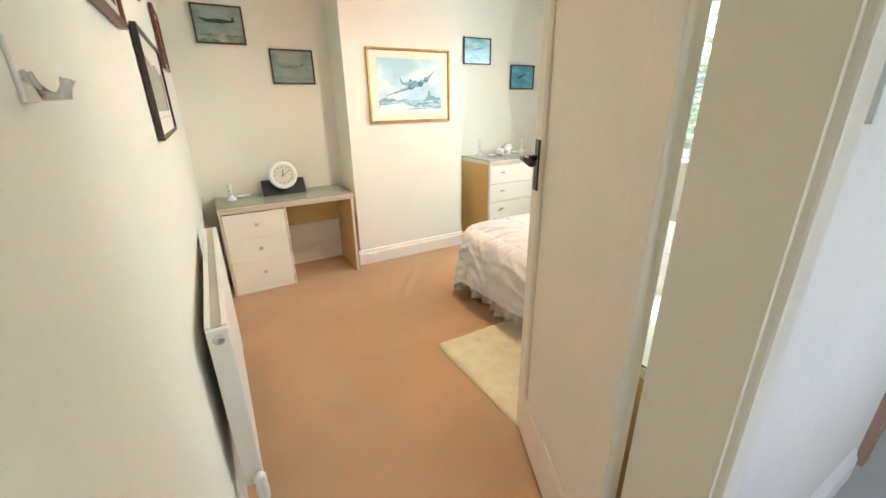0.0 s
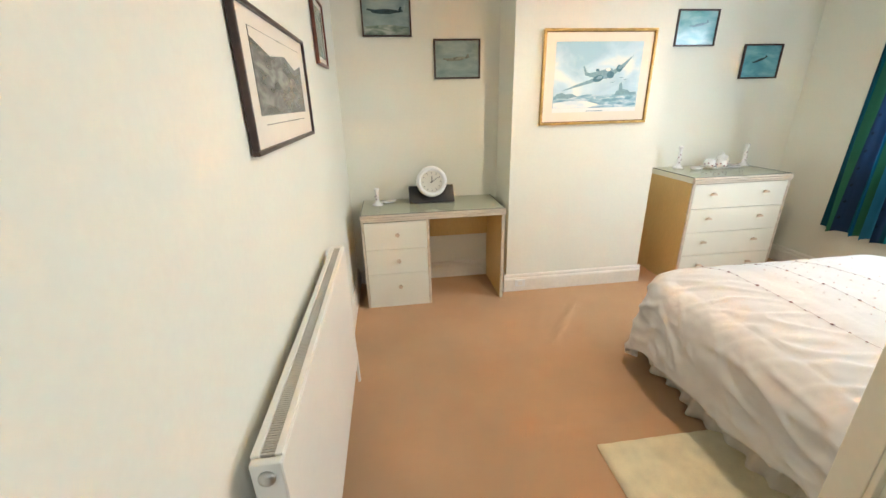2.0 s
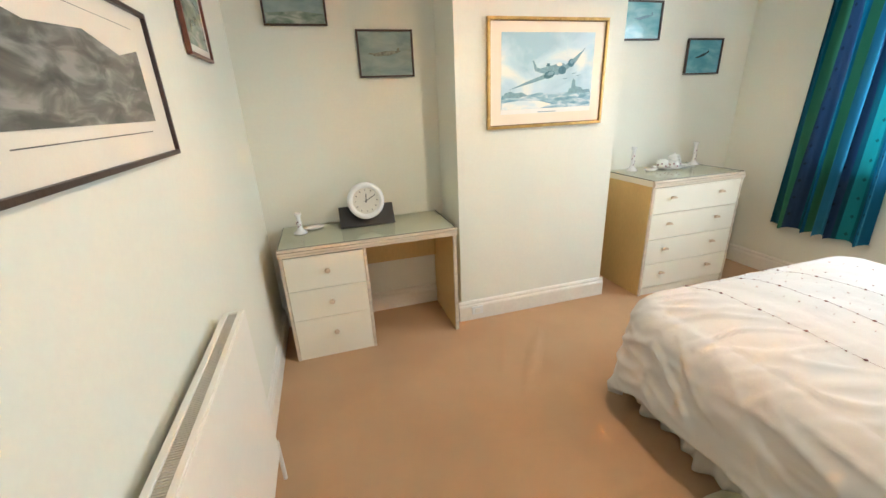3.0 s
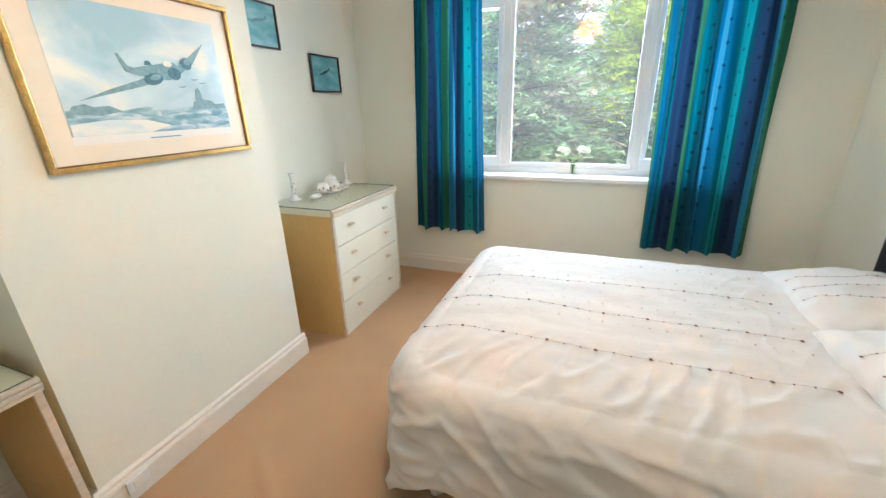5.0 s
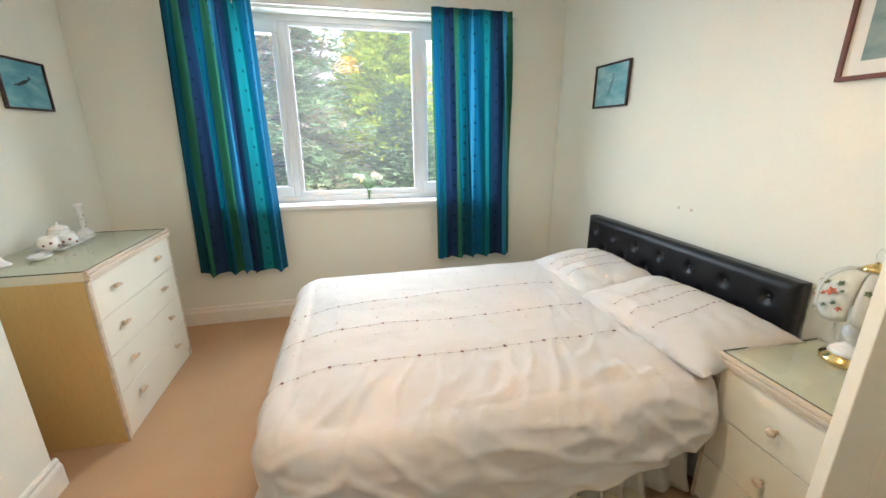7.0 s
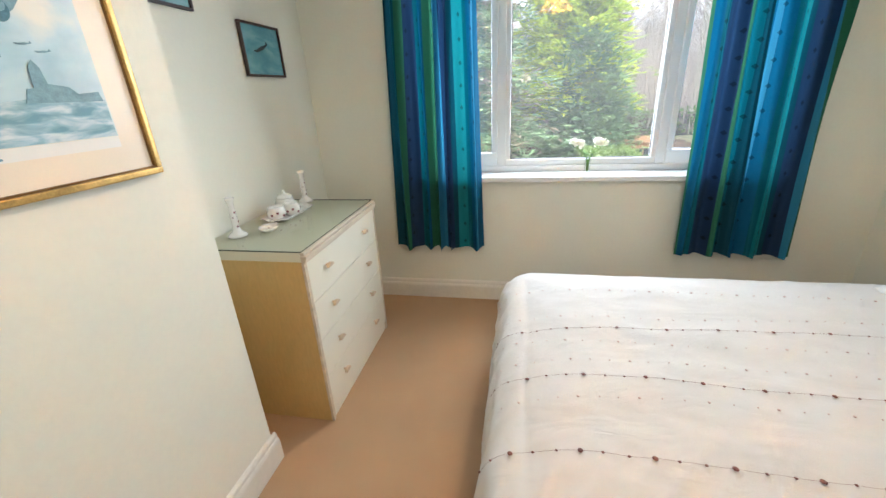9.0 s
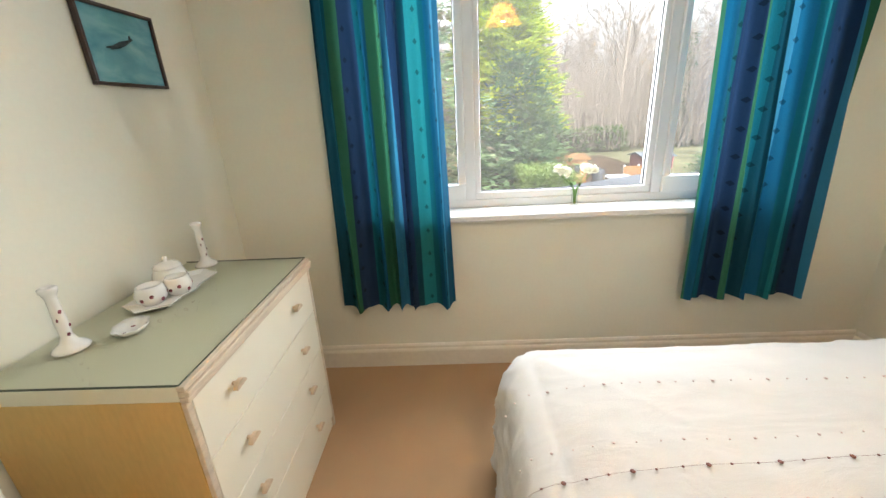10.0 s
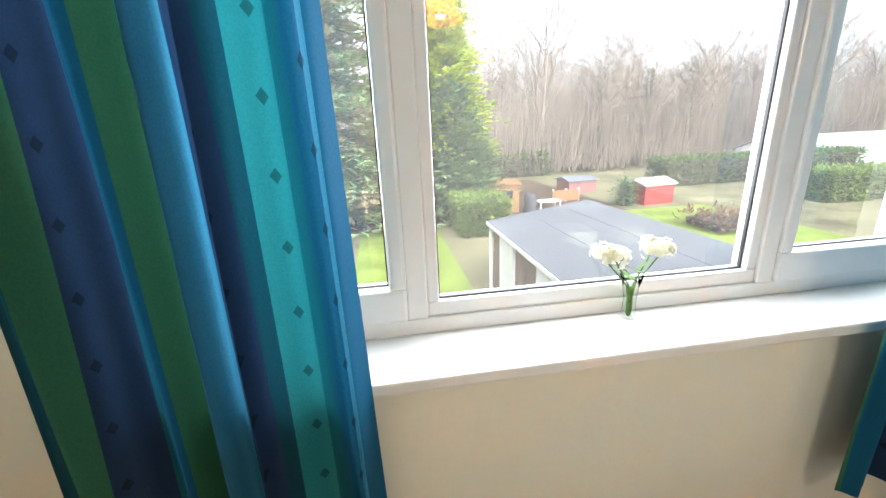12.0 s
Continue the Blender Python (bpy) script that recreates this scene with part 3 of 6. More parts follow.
# bedside cabinet
NW, ND, NH = 0.47, 0.425, 0.65
bedside = thing("bedside_cabinet", (1.458, 0.748, 0), "cream three-drawer bedside cabinet with a glass top", "bedside cabinet", 178)
part("side_panel", boxes((0, 0.018, 0.012, ND, 0, NH - 0.04, 0.001)), M_SIDE, bedside)
part("side_panel", boxes((NW - 0.018, NW, 0.012, ND, 0, NH - 0.04, 0.001)), M_SIDE, bedside)
part("back_panel", boxes((0.018, NW - 0.018, ND - 0.012, ND - 0.002, 0.02, NH - 0.045)), M_SIDE, bedside)
part("top", boxes((0, NW, 0.010, ND, NH - 0.042, NH - 0.005, 0.001)), M_TOPBOARD, bedside)
top_edge(bedside, -0.002, NW + 0.002, -0.004, NH - 0.046, NH - 0.002)
for x0, x1 in ((0, 0.018), (NW - 0.018, NW)):
    part("side_lipping", boxes((x0, x1, 0, 0.012, 0, NH - 0.047, 0.003)), M_EDGE, bedside)
for k in range(3):
    z0 = 0.02 + k * 0.195
    d = part("drawer", boxes((0.0195, NW - 0.0195, -0.002, 0.016, z0 + 0.002, z0 + 0.193, 0.0015), (0.03, NW - 0.03, 0.016, ND - 0.03, z0 + 0.01, z0 + 0.17)), M_CREAM, bedside, "plain cream drawer front")
    pull(d, NW / 2, -0.002, z0 + 0.09)
glass_top(bedside, 0.003, NW - 0.003, 0.004, ND - 0.004, NH - 0.005)


# ---- bed ----
BX0, BX1, BY0, BY1, BZ = 1.50, 2.80, 0.42, 2.235, 0.574
bed = thing("bed", (2.15, 1.35, 0), "double divan bed with an ivory gathered valance", "bed")
bm = bmesh.new()
box(bm, BX0 + 0.05 - 2.15, BX1 - 0.05 - 2.15, BY0 - 1.35, BY1 - 0.06 - 1.35, 0.06, 0.32, 0.02)
part("divan_base", bm, M_MATTRESS, bed)
bm = bmesh.new()
box(bm, BX0 + 0.02 - 2.15, BX1 - 0.02 - 2.15, BY0 - 1.35, BY1 - 0.03 - 1.35, 0.325, 0.53, 0.05, 4)
part("mattress", bm, M_MATTRESS, bed, smooth=True)


def valance_strip():
    """A gathered skirt round three sides that breaks on the floor."""
    path = []
    x0, x1, y0, y1 = BX0 + 0.035, BX1 - 0.02, BY0 + 0.02, BY1 - 0.03
    for k in range(200):
        path.append(((x0, y0 + (y1 - y0) * k / 200), (-1, 0)))
    for k in range(140):
        path.append(((x0 + (x1 - x0) * k / 140, y1), (0, 1)))
    for k in range(200):
        path.append(((x1, y1 - (y1 - y0) * k / 200), (1, 0)))
    rows = 12
    bm2 = bmesh.new()
    grid = []
    for i, ((px, py), (nx, ny)) in enumerate(path):
        col = []
        s = i * 0.0091
        g = math.sin(s * 62 + 2.2 * noise.noise((s * 5, 0, 3))) * 0.6 + 0.7 * noise.noise((s * 21, 2.0, 0.5))
        for r in range(rows + 1):
            f = r / rows
            z = 0.34 * (1 - f) + 0.012
            amp = 0.006 + 0.030 * f
            out = amp * g + 0.035 * f * f + 0.03 * f * noise.noise((s * 4, f * 2.0, 7))
            z += 0.012 * f * noise.noise((s * 9, 5.5, 0))
            col.append(bm2.verts.new((px + nx * out - 2.15, py + ny * out - 1.35, max(0.004, z))))
        grid.append(col)
    for a, b in zip(grid, grid[1:]):
        for r in range(rows):
            bm2.faces.new((a[r], a[r + 1], b[r + 1], b[r]))
    return bm2


v = part("valance", valance_strip(), M_VALANCE, bed, "ivory gathered cotton valance, crumpled at the hem", smooth=True)
v.modifiers.new("cloth", "SOLIDIFY").thickness = 0.002

# headboard: buttoned leatherette
headboard = thing("headboard", (1.508, 0.318, 0), "black buttoned leatherette headboard against the wall", "headboard")
HW, HH0, HH1, HT = 1.355, 0.30, 0.845, 0.075
BUTTONS = [(0.10 + 0.1925 * k, 0.755) for k in range(7)] + [(0.10 + 0.09625 + 0.1925 * k, 0.655) for k in range(6)] + [(0.10 + 0.1925 * k, 0.555) for k in range(7)]


def padded(x, z):
    """Depth of the padding at a place on its face."""
    e = min(x, HW - x, z - HH0, HH1 - z)
    d = HT - 0.020 * (1 - min(1.0, e / 0.035)) ** 2
    for bx, bz in BUTTONS:
        q = math.hypot(x - bx, z - bz)
        d -= 0.020 * math.exp(-(q / 0.022) ** 2)
    return d


bm = bmesh.new()
nx, nz = 170, 64
fr = [[bm.verts.new((HW * i / nx, padded(HW * i / nx, HH0 + (HH1 - HH0) * j / nz), HH0 + (HH1 - HH0) * j / nz)) for i in range(nx + 1)] for j in range(nz + 1)]
for j in range(nz):
    for i in range(nx):
        bm.faces.new((fr[j][i + 1], fr[j][i], fr[j + 1][i], fr[j + 1][i + 1]))
rim = [fr[0][i] for i in range(nx + 1)] + [fr[j][nx] for j in range(1, nz + 1)] + [fr[nz][i] for i in range(nx - 1, -1, -1)] + [fr[j][0] for j in range(nz - 1, 0, -1)]
bk = [bm.verts.new((p.co.x, 0, p.co.z)) for p in rim]
for i in range(len(rim)):
    bm.faces.new((rim[i], rim[(i + 1) % len(rim)], bk[(i + 1) % len(rim)], bk[i]))
bm.faces.new(bk)
bmesh.ops.recalc_face_normals(bm, faces=bm.faces)
part("padding", bm, M_BLACKLEATHER, headboard, smooth=True)
for bx, bz in BUTTONS:
    bm = bmesh.new()
    lathe(bm, [(0.009, -0.004), (0.010, 0.002), (0.007, 0.0055), (0.002, 0.007)], 10, (bx, HT - 0.021, bz), Matrix.Rotation(radians(-90), 4, "X"))
    part("button", bm, M_BLACKLEATHER, headboard, smooth=True)
part("leg", boxes((0.25, 0.31, 0.005, 0.03, 0, HH0)), M_DARKWOOD, headboard)
part("leg", boxes((HW - 0.31, HW - 0.25, 0.005, 0.03, 0, HH0)), M_DARKWOOD, headboard)


def duvet_point(s, t):
    """From the flat cloth (s across, t along the bed) to its draped place."""
    cx, cy = min(max(s, BX0), BX1), min(max(t, BY0 + 0.30), BY1)
    ox, oy = s - cx, (t - cy if t > cy else 0.0)
    d = math.hypot(ox, oy)
    # rounded foot corners of the mattress
    rc = 0.17 if s < (BX0 + BX1) / 2 else 0.06
    qx, qy = abs(s - (BX0 + BX1) / 2) - ((BX1 - BX0) / 2 - rc), t - (BY1 - rc)
    if qx > 0 and qy > 0:
        q = math.hypot(qx, qy)
        d = max(0.0, q - rc)
        sg = 1 if s > (BX0 + BX1) / 2 else -1
        vx, vy = sg * qx / q, qy / q
        if d > 0:
            ox, oy = vx * d, vy * d
            cx, cy = (BX0 + BX1) / 2 + sg * ((BX1 - BX0) / 2 - rc) + vx * rc, BY1 - rc + vy * rc
        else:
            ox = oy = 0.0
            cx, cy = s, t
    edge = min(s - BX0, BX1 - s, BY1 - t)
    if qx > 0 and qy > 0:
        edge = min(edge, rc - math.hypot(qx, qy))
    n = noise.noise
    puff = 0.016 * n((s * 1.7, t * 1.6, 0.3)) + 0.010 * n((s * 4.2, t * 3.8, 1.3)) + 0.004 * n((s * 11, t * 9, 2.3))
    # creases pulled from the near pillow corner over the side
    cr = n((s * 5 + t * 9, t * 2.5 - s * 3, 4.1))
    near = math.exp(-((s - (BX0 + 0.02)) / 0.20) ** 2) + 0.35 * math.exp(-((t - 1.0) / 0.25) ** 2)
    crease = 0.012 * near * max(0.0, 1 - abs(cr) * 5)
    crown = 0.022 * max(0.0, min(1.0, edge / 0.35)) if d == 0 else 0.0
    if d == 0:
        drop0 = 0.022 * max(0.0, 1 - max(0.0, edge) / 0.16) ** 2
        return Vector((cx, cy, BZ + crown + puff + crease - drop0))
    ux, uy = ox / d, oy / d
    r = 0.105
    a = min(d / r, math.pi / 2)
    hang = max(0.0, d - r * math.pi / 2)
    along = (cy if abs(ux) > abs(uy) else cx) + math.atan2(uy, ux) * 0.35
    big = n((along * 2.1, 3.3, ux * 2)) + 0.55 * n((along * 5.3, 8.1, uy * 2))
    pleat = math.sin(along * 17 + 3.0 * n((along * 2.3, 1.1, 0.2)) + hang * 3)
    corner = min(abs(ux), abs(uy)) * 2
    out = r * math.sin(a) + hang * (0.05 + 0.02 * corner) + (0.30 * hang) * (0.16 * big + 0.11 * pleat * (0.4 + corner)) + 0.010 * min(1.0, d / 0.2) * n((along * 9, d * 8, 2.2))
    z = BZ - 0.022 - r * (1 - math.cos(a)) - hang + puff * 0.4 + crease * 0.5
    diag = n((along * 6 + d * 7, along * 2 - d * 3, 9.0))
    out += 0.016 * min(1.0, d / 0.25) * max(0.0, 1 - abs(diag) * 4)
    # sagging swags that run slantwise over the hanging side, closest near the pillows
    swag = n((along * 2.6 + d * 5.5, d * 9 - along * 1.2, 5.0))
    slant = n((along * 7 - d * 3, d * 8 + along * 3, 6.4))
    head = 0.45 + 0.9 * math.exp(-((cy - 1.05) / 0.40) ** 2)
    out += min(1.0, d / 0.12) * head * (0.016 * max(0.0, 1 - abs(swag) * 3.2) + 0.004 * max(0.0, 1 - abs(slant) * 3))
    return Vector((cx + ux * out, cy + uy * out, max(0.03, z)))


HEM_NEAR, HEM_FAR, HEM_FOOT = 0.425, 0.44, 0.47


def duvet_mesh():
    bm2 = bmesh.new()
    nx, ny = 210, 210
    s0, s1, t0, t1 = BX0 - HEM_NEAR, BX1 + HEM_FAR, 0.66, BY1 + HEM_FOOT
    grid = []
    for j in range(ny + 1):
        row = []
        for i in range(nx + 1):
            s, t = s0 + (s1 - s0) * i / nx, t0 + (t1 - t0) * j / ny
            # the square corner of the cloth is drawn in, and the hem rises towards the pillows
            ox = max(0.0, BX0 - s, s - BX1)
            lift = 1.0 - 0.27 * max(0.0, (1.6 - t) / 0.75) if t < 1.6 else 1.0
            # tucked in at the head, beside the cabinet
            lift *= min(1.0, max(0.08, (t - 0.76) / 0.08))
            if s < BX0:
                s = BX0 - (BX0 - s) * lift
            oy = max(0.0, t - BY1)
            if ox > 0 and oy > 0:
                m = max(ox, oy) / math.hypot(ox, oy)
                m = 1 - (1 - m) * 0.55
                s = (BX0 - ox * m * 1.0) if s < BX0 else (BX1 + ox * m)
                t = BY1 + oy * m
            row.append(bm2.verts.new(duvet_point(s, t)))
        grid.append(row)
    for a, b in zip(grid, grid[1:]):
        for i in range(nx):
            bm2.faces.new((a[i], a[i + 1], b[i + 1], b[i]))
    return bm2


duvet = tagged(part("duvet", duvet_mesh(), M_DUVET, None, smooth=True), "white cotton duvet with rows of brown dot embroidery", "duvet")
duvet.modifiers.new("cloth", "SOLIDIFY").thickness = 0.012


def dot_row(s, t0, t1, step, big, name, material, seed=0):
    """A stitched line of small and larger dots that follows the cloth."""
    bm2 = bmesh.new()
    pts = []
    t = t0
    rng = random.Random(seed)
    k = 0
    while t < t1:
        p = duvet_point(s + 0.010 * math.sin(t * 3.1 + seed), t) + Vector((0, 0, 0.004))
        pts.append(p)
        if k % 2 == 0:
            r = big * (1.0 if k % 6 == 0 else 0.55)
            lathe(bm2, [(r * 0.5, -0.002), (r, 0.0), (r * 0.6, r * 0.35)], 8, p)
        k += 1
        t += step * (0.85 + 0.3 * rng.random())
    if material is M_STITCH:
        tube(bm2, pts, 0.0004, seg=3)
    return tagged(part(name, bm2, material, duvet), kind="stuff")


for k, (s, big, mm) in enumerate(((1.768, 0.0070, M_STITCH), (2.035, 0.0066, M_STITCH), (2.115, 0.0042, M_STITCHPALE), (1.950, 0.0042, M_STITCHPALE), (2.315, 0.0062, M_STITCH),
                                  (2.395, 0.0042, M_STITCHPALE), (2.235, 0.0042, M_STITCHPALE), (2.60, 0.0055, M_STITCHPALE))):
    dot_row(s, 0.95, BY1 + 0.16, 0.027, big, "embroidery", mm, k)


def pillow(cx, cy, cz, w, l, h, tilt, rz, seed):
    """A soft pillow in its case, with an uneven flanged edge and stitched rows."""
    p = thing("pillow", (cx, cy, cz), "plump white cotton pillow with brown dot embroidery", "pillow", group="pillows on the bed")
    p.matrix_world = pose(cx, cy, cz, tilt, 0, rz)

    def top(u, v2, side):
        f = (max(0.0, 1 - abs(u) ** 3.2) * max(0.0, 1 - abs(v2) ** 3.0)) ** 0.55
        nn = noise.noise((u * 2.2 + seed, v2 * 2.0, side)) * 0.018 * f + noise.noise((u * 6 + seed, v2 * 5, side)) * 0.007
        pinch = 1 - 0.05 * (1 - abs(v2)) * abs(u) ** 4
        return Vector((u * w / 2 * pinch, v2 * l / 2 * (1 - 0.04 * (1 - abs(u)) * abs(v2) ** 4), side * f * h / 2 + nn))
    bm2 = bmesh.new()
    n = 40
    for side in (1, -1):
        g = [[bm2.verts.new(top(-1 + 2 * i / n, -1 + 2 * j / n, side)) for i in range(n + 1)] for j in range(n + 1)]
        for j in range(n):
            for i in range(n):
                q = (g[j][i], g[j][i + 1], g[j + 1][i + 1], g[j + 1][i])
                bm2.faces.new(q if side > 0 else q[::-1])
    bmesh.ops.remove_doubles(bm2, verts=bm2.verts, dist=0.0015)
    part("pillowcase", bm2, M_PILLOW, p, smooth=True)
    for u in (-0.28, 0.06, 0.34):
        bm2 = bmesh.new()
        pts = []
        for k in range(25):
            q = top(u + 0.02 * math.sin(k * 0.3), -0.86 + 1.72 * k / 24, 1) + Vector((0, 0, 0.002))
            pts.append(q)
            if k % 2 == 0:
                lathe(bm2, [(0.002, -0.001), (0.0050 if k % 6 == 0 else 0.003, 0.0), (0.002, 0.002)], 7, q)
        tube(bm2, pts, 0.0005, seg=3)
        tagged(part("embroidery", bm2, M_STITCH, p), kind="stuff")
    return p


pillow(1.775, 0.650, 0.618, 0.72, 0.48, 0.17, -7, 3, 1.0)
pillow(2.41, 0.640, 0.606, 0.66, 0.46, 0.15, -7, -3, 4.0)

# rug
rug = bmesh.new()
nx, ny = 40, 56
RX0, RX1, RY0, RY1 = 0.960, 1.545, 0.95, 1.742
rr = random.Random(5)
g = []
for j in range(ny + 1):
    row = []
    for i in range(nx + 1):
        u, w2 = i / nx, j / ny
        e = min(u, 1 - u) * (RX1 - RX0), min(w2, 1 - w2) * (RY1 - RY0)
        k = min(1.0, min(e) / 0.02)
        cx = 0.5 + (u - 0.5) * (1 - 0.02 * (2 * abs(w2 - 0.5)) ** 8)
        row.append(rug.verts.new((RX0 + (RX1 - RX0) * cx, RY0 + (RY1 - RY0) * w2 + 0.004 * noise.noise((u * 9, 0, 1)), 0.006 + 0.020 * k ** 0.5 + 0.004 * noise.noise((u * 14, w2 * 18, 0)) + 0.0025 * rr.random())))
    g.append(row)
for j in range(ny):
    for i in range(nx):
        rug.faces.new((g[j][i], g[j][i + 1], g[j + 1][i + 1], g[j + 1][i]))
rim = [g[0][i] for i in range(nx + 1)] + [g[j][nx] for j in range(1, ny + 1)] + [g[ny][i] for i in range(nx - 1, -1, -1)] + [g[j][0] for j in range(ny - 1, 0, -1)]
lo = [rug.verts.new((q.co.x, q.co.y, 0.001)) for q in rim]
for i in range(len(rim)):
    rug.faces.new((rim[i], lo[i], lo[(i + 1) % len(rim)], rim[(i + 1) % len(rim)]))
tagged(part("rug", rug, M_RUG, smooth=True), "cream deep-pile bedside rug lying on the carpet", "rug")


# ---- radiator ----
rad = thing("radiator", (XW, 1.13, 0), "white enamelled panel radiator on the wall", "radiator")
RL, RZ0, RZ1 = 1.165, 0.175, 0.795
bm = bmesh.new()
box(bm, 0.074, 0.092, 0.0, RL, RZ0, RZ1 - 0.006, 0.005)
part("front_panel", bm, M_RAD, rad)
part("back_panel", boxes((0.035, 0.047, 0.01, RL - 0.01, RZ0, RZ1 - 0.012, 0.003)), M_RAD, rad)
for y0, y1 in ((-0.002, 0.016), (RL - 0.016, RL + 0.002)):
    part("end_cover", boxes((0.032, 0.090, y0, y1, RZ0 + 0.01, RZ1 - 0.004, 0.004)), M_RAD, rad, "white enamelled end cover")
part("top_rail", boxes((0.030, 0.046, 0.017, RL - 0.017, RZ1 - 0.011, RZ1, 0.002), (0.074, 0.089, 0.017, RL - 0.017, RZ1 - 0.0055, RZ1, 0.002)), M_RAD, rad)
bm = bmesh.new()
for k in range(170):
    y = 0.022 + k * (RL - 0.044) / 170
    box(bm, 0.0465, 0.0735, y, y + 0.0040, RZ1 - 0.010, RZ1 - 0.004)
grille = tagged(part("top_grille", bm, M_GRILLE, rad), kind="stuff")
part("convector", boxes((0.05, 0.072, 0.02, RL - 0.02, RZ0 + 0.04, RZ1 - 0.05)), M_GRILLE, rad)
bm = bmesh.new()
lathe(bm, [(0.016, 0), (0.016, 0.006), (0.013, 0.009), (0.004, 0.009)], 14, (0.061, -0.002, RZ1 - 0.035), Matrix.Rotation(radians(90), 4, "X"))
part("vent_plug", bm, M_CHROME, rad, "round metal bleed plug", smooth=True)
bm = bmesh.new()
tube(bm, [(0.082, -0.03, 0.01), (0.082, -0.03, 0.13)], 0.008, seg=8)
tube(bm, [(0.082, -0.045, 0.20), (0.082, 0.0, 0.20)], 0.011, seg=8)
part("pipe", bm, M_RAD, rad)
bm = bmesh.new()
lathe(bm, [(0.018, 0.13), (0.020, 0.15), (0.020, 0.185), (0.016, 0.20), (0.019, 0.205), (0.019, 0.235), (0.012, 0.245)], 14, (0.082, -0.03, 0))
part("valve", bm, M_WHITEPL, rad, "white radiator valve head", smooth=True)
bm = bmesh.new()
tube(bm, [(0.082, RL + 0.03, 0.01), (0.082, RL + 0.03, 0.20), (0.082, RL - 0.005, 0.21)], 0.008, seg=8)
part("pipe", bm, M_RAD, rad)


# ---- pictures ----
def picture(name, centre, w, h, facing, frame_mat, frame_w, depth, mount, mount_mat, print_mat, label, lean=0.0, roll=0.0):
    """A framed print. Local x runs along the wall, y out of it (front at -y), z up."""
    p = thing(name, centre, label, "picture")
    p.matrix_world = pose(*centre, 0, 0, facing) @ pose(0, 0, 0, lean, roll, 0)
    for nm, r in (("frame_top", (-w / 2, w / 2, h / 2 - frame_w, h / 2)), ("frame_bottom", (-w / 2, w / 2, -h / 2, -h / 2 + frame_w)),
                  ("frame_side", (-w / 2, -w / 2 + frame_w, -h / 2 + frame_w, h / 2 - frame_w)), ("frame_side", (w / 2 - frame_w, w / 2, -h / 2 + frame_w, h / 2 - frame_w))):
        bm2 = bmesh.new()
        box(bm2, r[0], r[1], -depth, 0, r[2], r[3], frame_w * 0.22, 2)
        part(nm, bm2, frame_mat, p)
    iw, ih = w / 2 - frame_w + 0.001, h / 2 - frame_w + 0.001
    part("backing", boxes((-iw, iw, -depth * 0.45, -0.001, -ih, ih)), mount_mat if mount else print_mat, p)
    if mount:
        l, r2, b, t = mount
        part("print", boxes((-w / 2 + l, w / 2 - r2, -depth * 0.45 - 0.0015, -depth * 0.45, -h / 2 + b, h / 2 - t)), print_mat, p)
    return p


def flat(p, name, outline, y, material, thick=0.0012):
    """A painted shape on a print."""
    bm2 = bmesh.new()
    prism(bm2, outline, thick, Matrix.Translation((0, y, 0)))
    bmesh.ops.recalc_face_normals(bm2, faces=bm2.faces)
    return part(name, bm2, material, p)


def ellipse(cx, cz, rx, rz, n=14, turn=0.0):
    out = []
    for k in range(n):
        a = 2 * math.pi * k / n
        x, z = rx * math.cos(a), rz * math.sin(a)
        out.append((cx + x * math.cos(turn) - z * math.sin(turn), cz + x * math.sin(turn) + z * math.cos(turn)))
    return out


def side_plane(p, cx, cz, size, y, material, turn=0.0):
    """A small painted aeroplane: body, wing, tail."""
    c, s = math.cos(turn), math.sin(turn)

    def rot(pts):
        return [(cx + size * (a * c - b * s), cz + size * (a * s + b * c)) for a, b in pts]
    flat(p, "aircraft_body", rot([(-0.5, 0.02), (-0.3, 0.07), (0.0, 0.09), (0.3, 0.06), (0.5, 0.03), (0.48, -0.01), (0.2, -0.05), (-0.2, -0.06), (-0.45, -0.03)]), y, material)
    flat(p, "aircraft_wing", rot([(-0.62, 0.10), (-0.1, 0.03), (0.12, 0.0), (0.55, 0.05), (0.56, 0.01), (0.1, -0.07), (-0.2, -0.05), (-0.64, 0.06)]), y - 0.001, material)
    flat(p, "aircraft_tail", rot([(0.40, 0.02), (0.46, 0.15), (0.53, 0.15), (0.52, 0.02)]), y - 0.0005, material)


D = 0.018
pic = picture("picture", (0.205, YN - 0.003, 1.952), 0.332, 0.255, 0, M_DARKWOOD, 0.011, D, None, None, P_GREYGREEN, "small dark-framed print of a grey bomber in flight")
side_plane(pic, 0.0, 0.02, 0.20, -0.0095, P_PLANEDARK)
flat(pic, "painted_ground", [(-0.15, -0.115), (0.15, -0.115), (0.15, -0.07), (0.02, -0.055), (-0.15, -0.065)], -0.0088, P_OLIVE)
pic = picture("picture", (0.685, YN - 0.003, 1.682), 0.332, 0.256, 0, M_DARKWOOD, 0.011, D, None, None, P_GREYGREEN, "small dark-framed print of a pale aeroplane")
side_plane(pic, 0.0, 0.0, 0.16, -0.0095, P_PLANEPALE, 0.1)
pic = picture("picture", (2.498, YN - 0.003, 1.873), 0.332, 0.245, 0, M_DARKWOOD, 0.011, D, None, None, P_TEALPALE, "small dark-framed print of an aeroplane in pale sky")
side_plane(pic, 0.02, 0.02, 0.13, -0.0095, P_PLANEBLUE, 0.2)
pic = picture("picture", (3.10, YN - 0.003, 1.640), 0.332, 0.246, 0, M_DARKWOOD, 0.011, D, None, None, P_TEAL, "small dark-framed print of an aeroplane over dark sea")
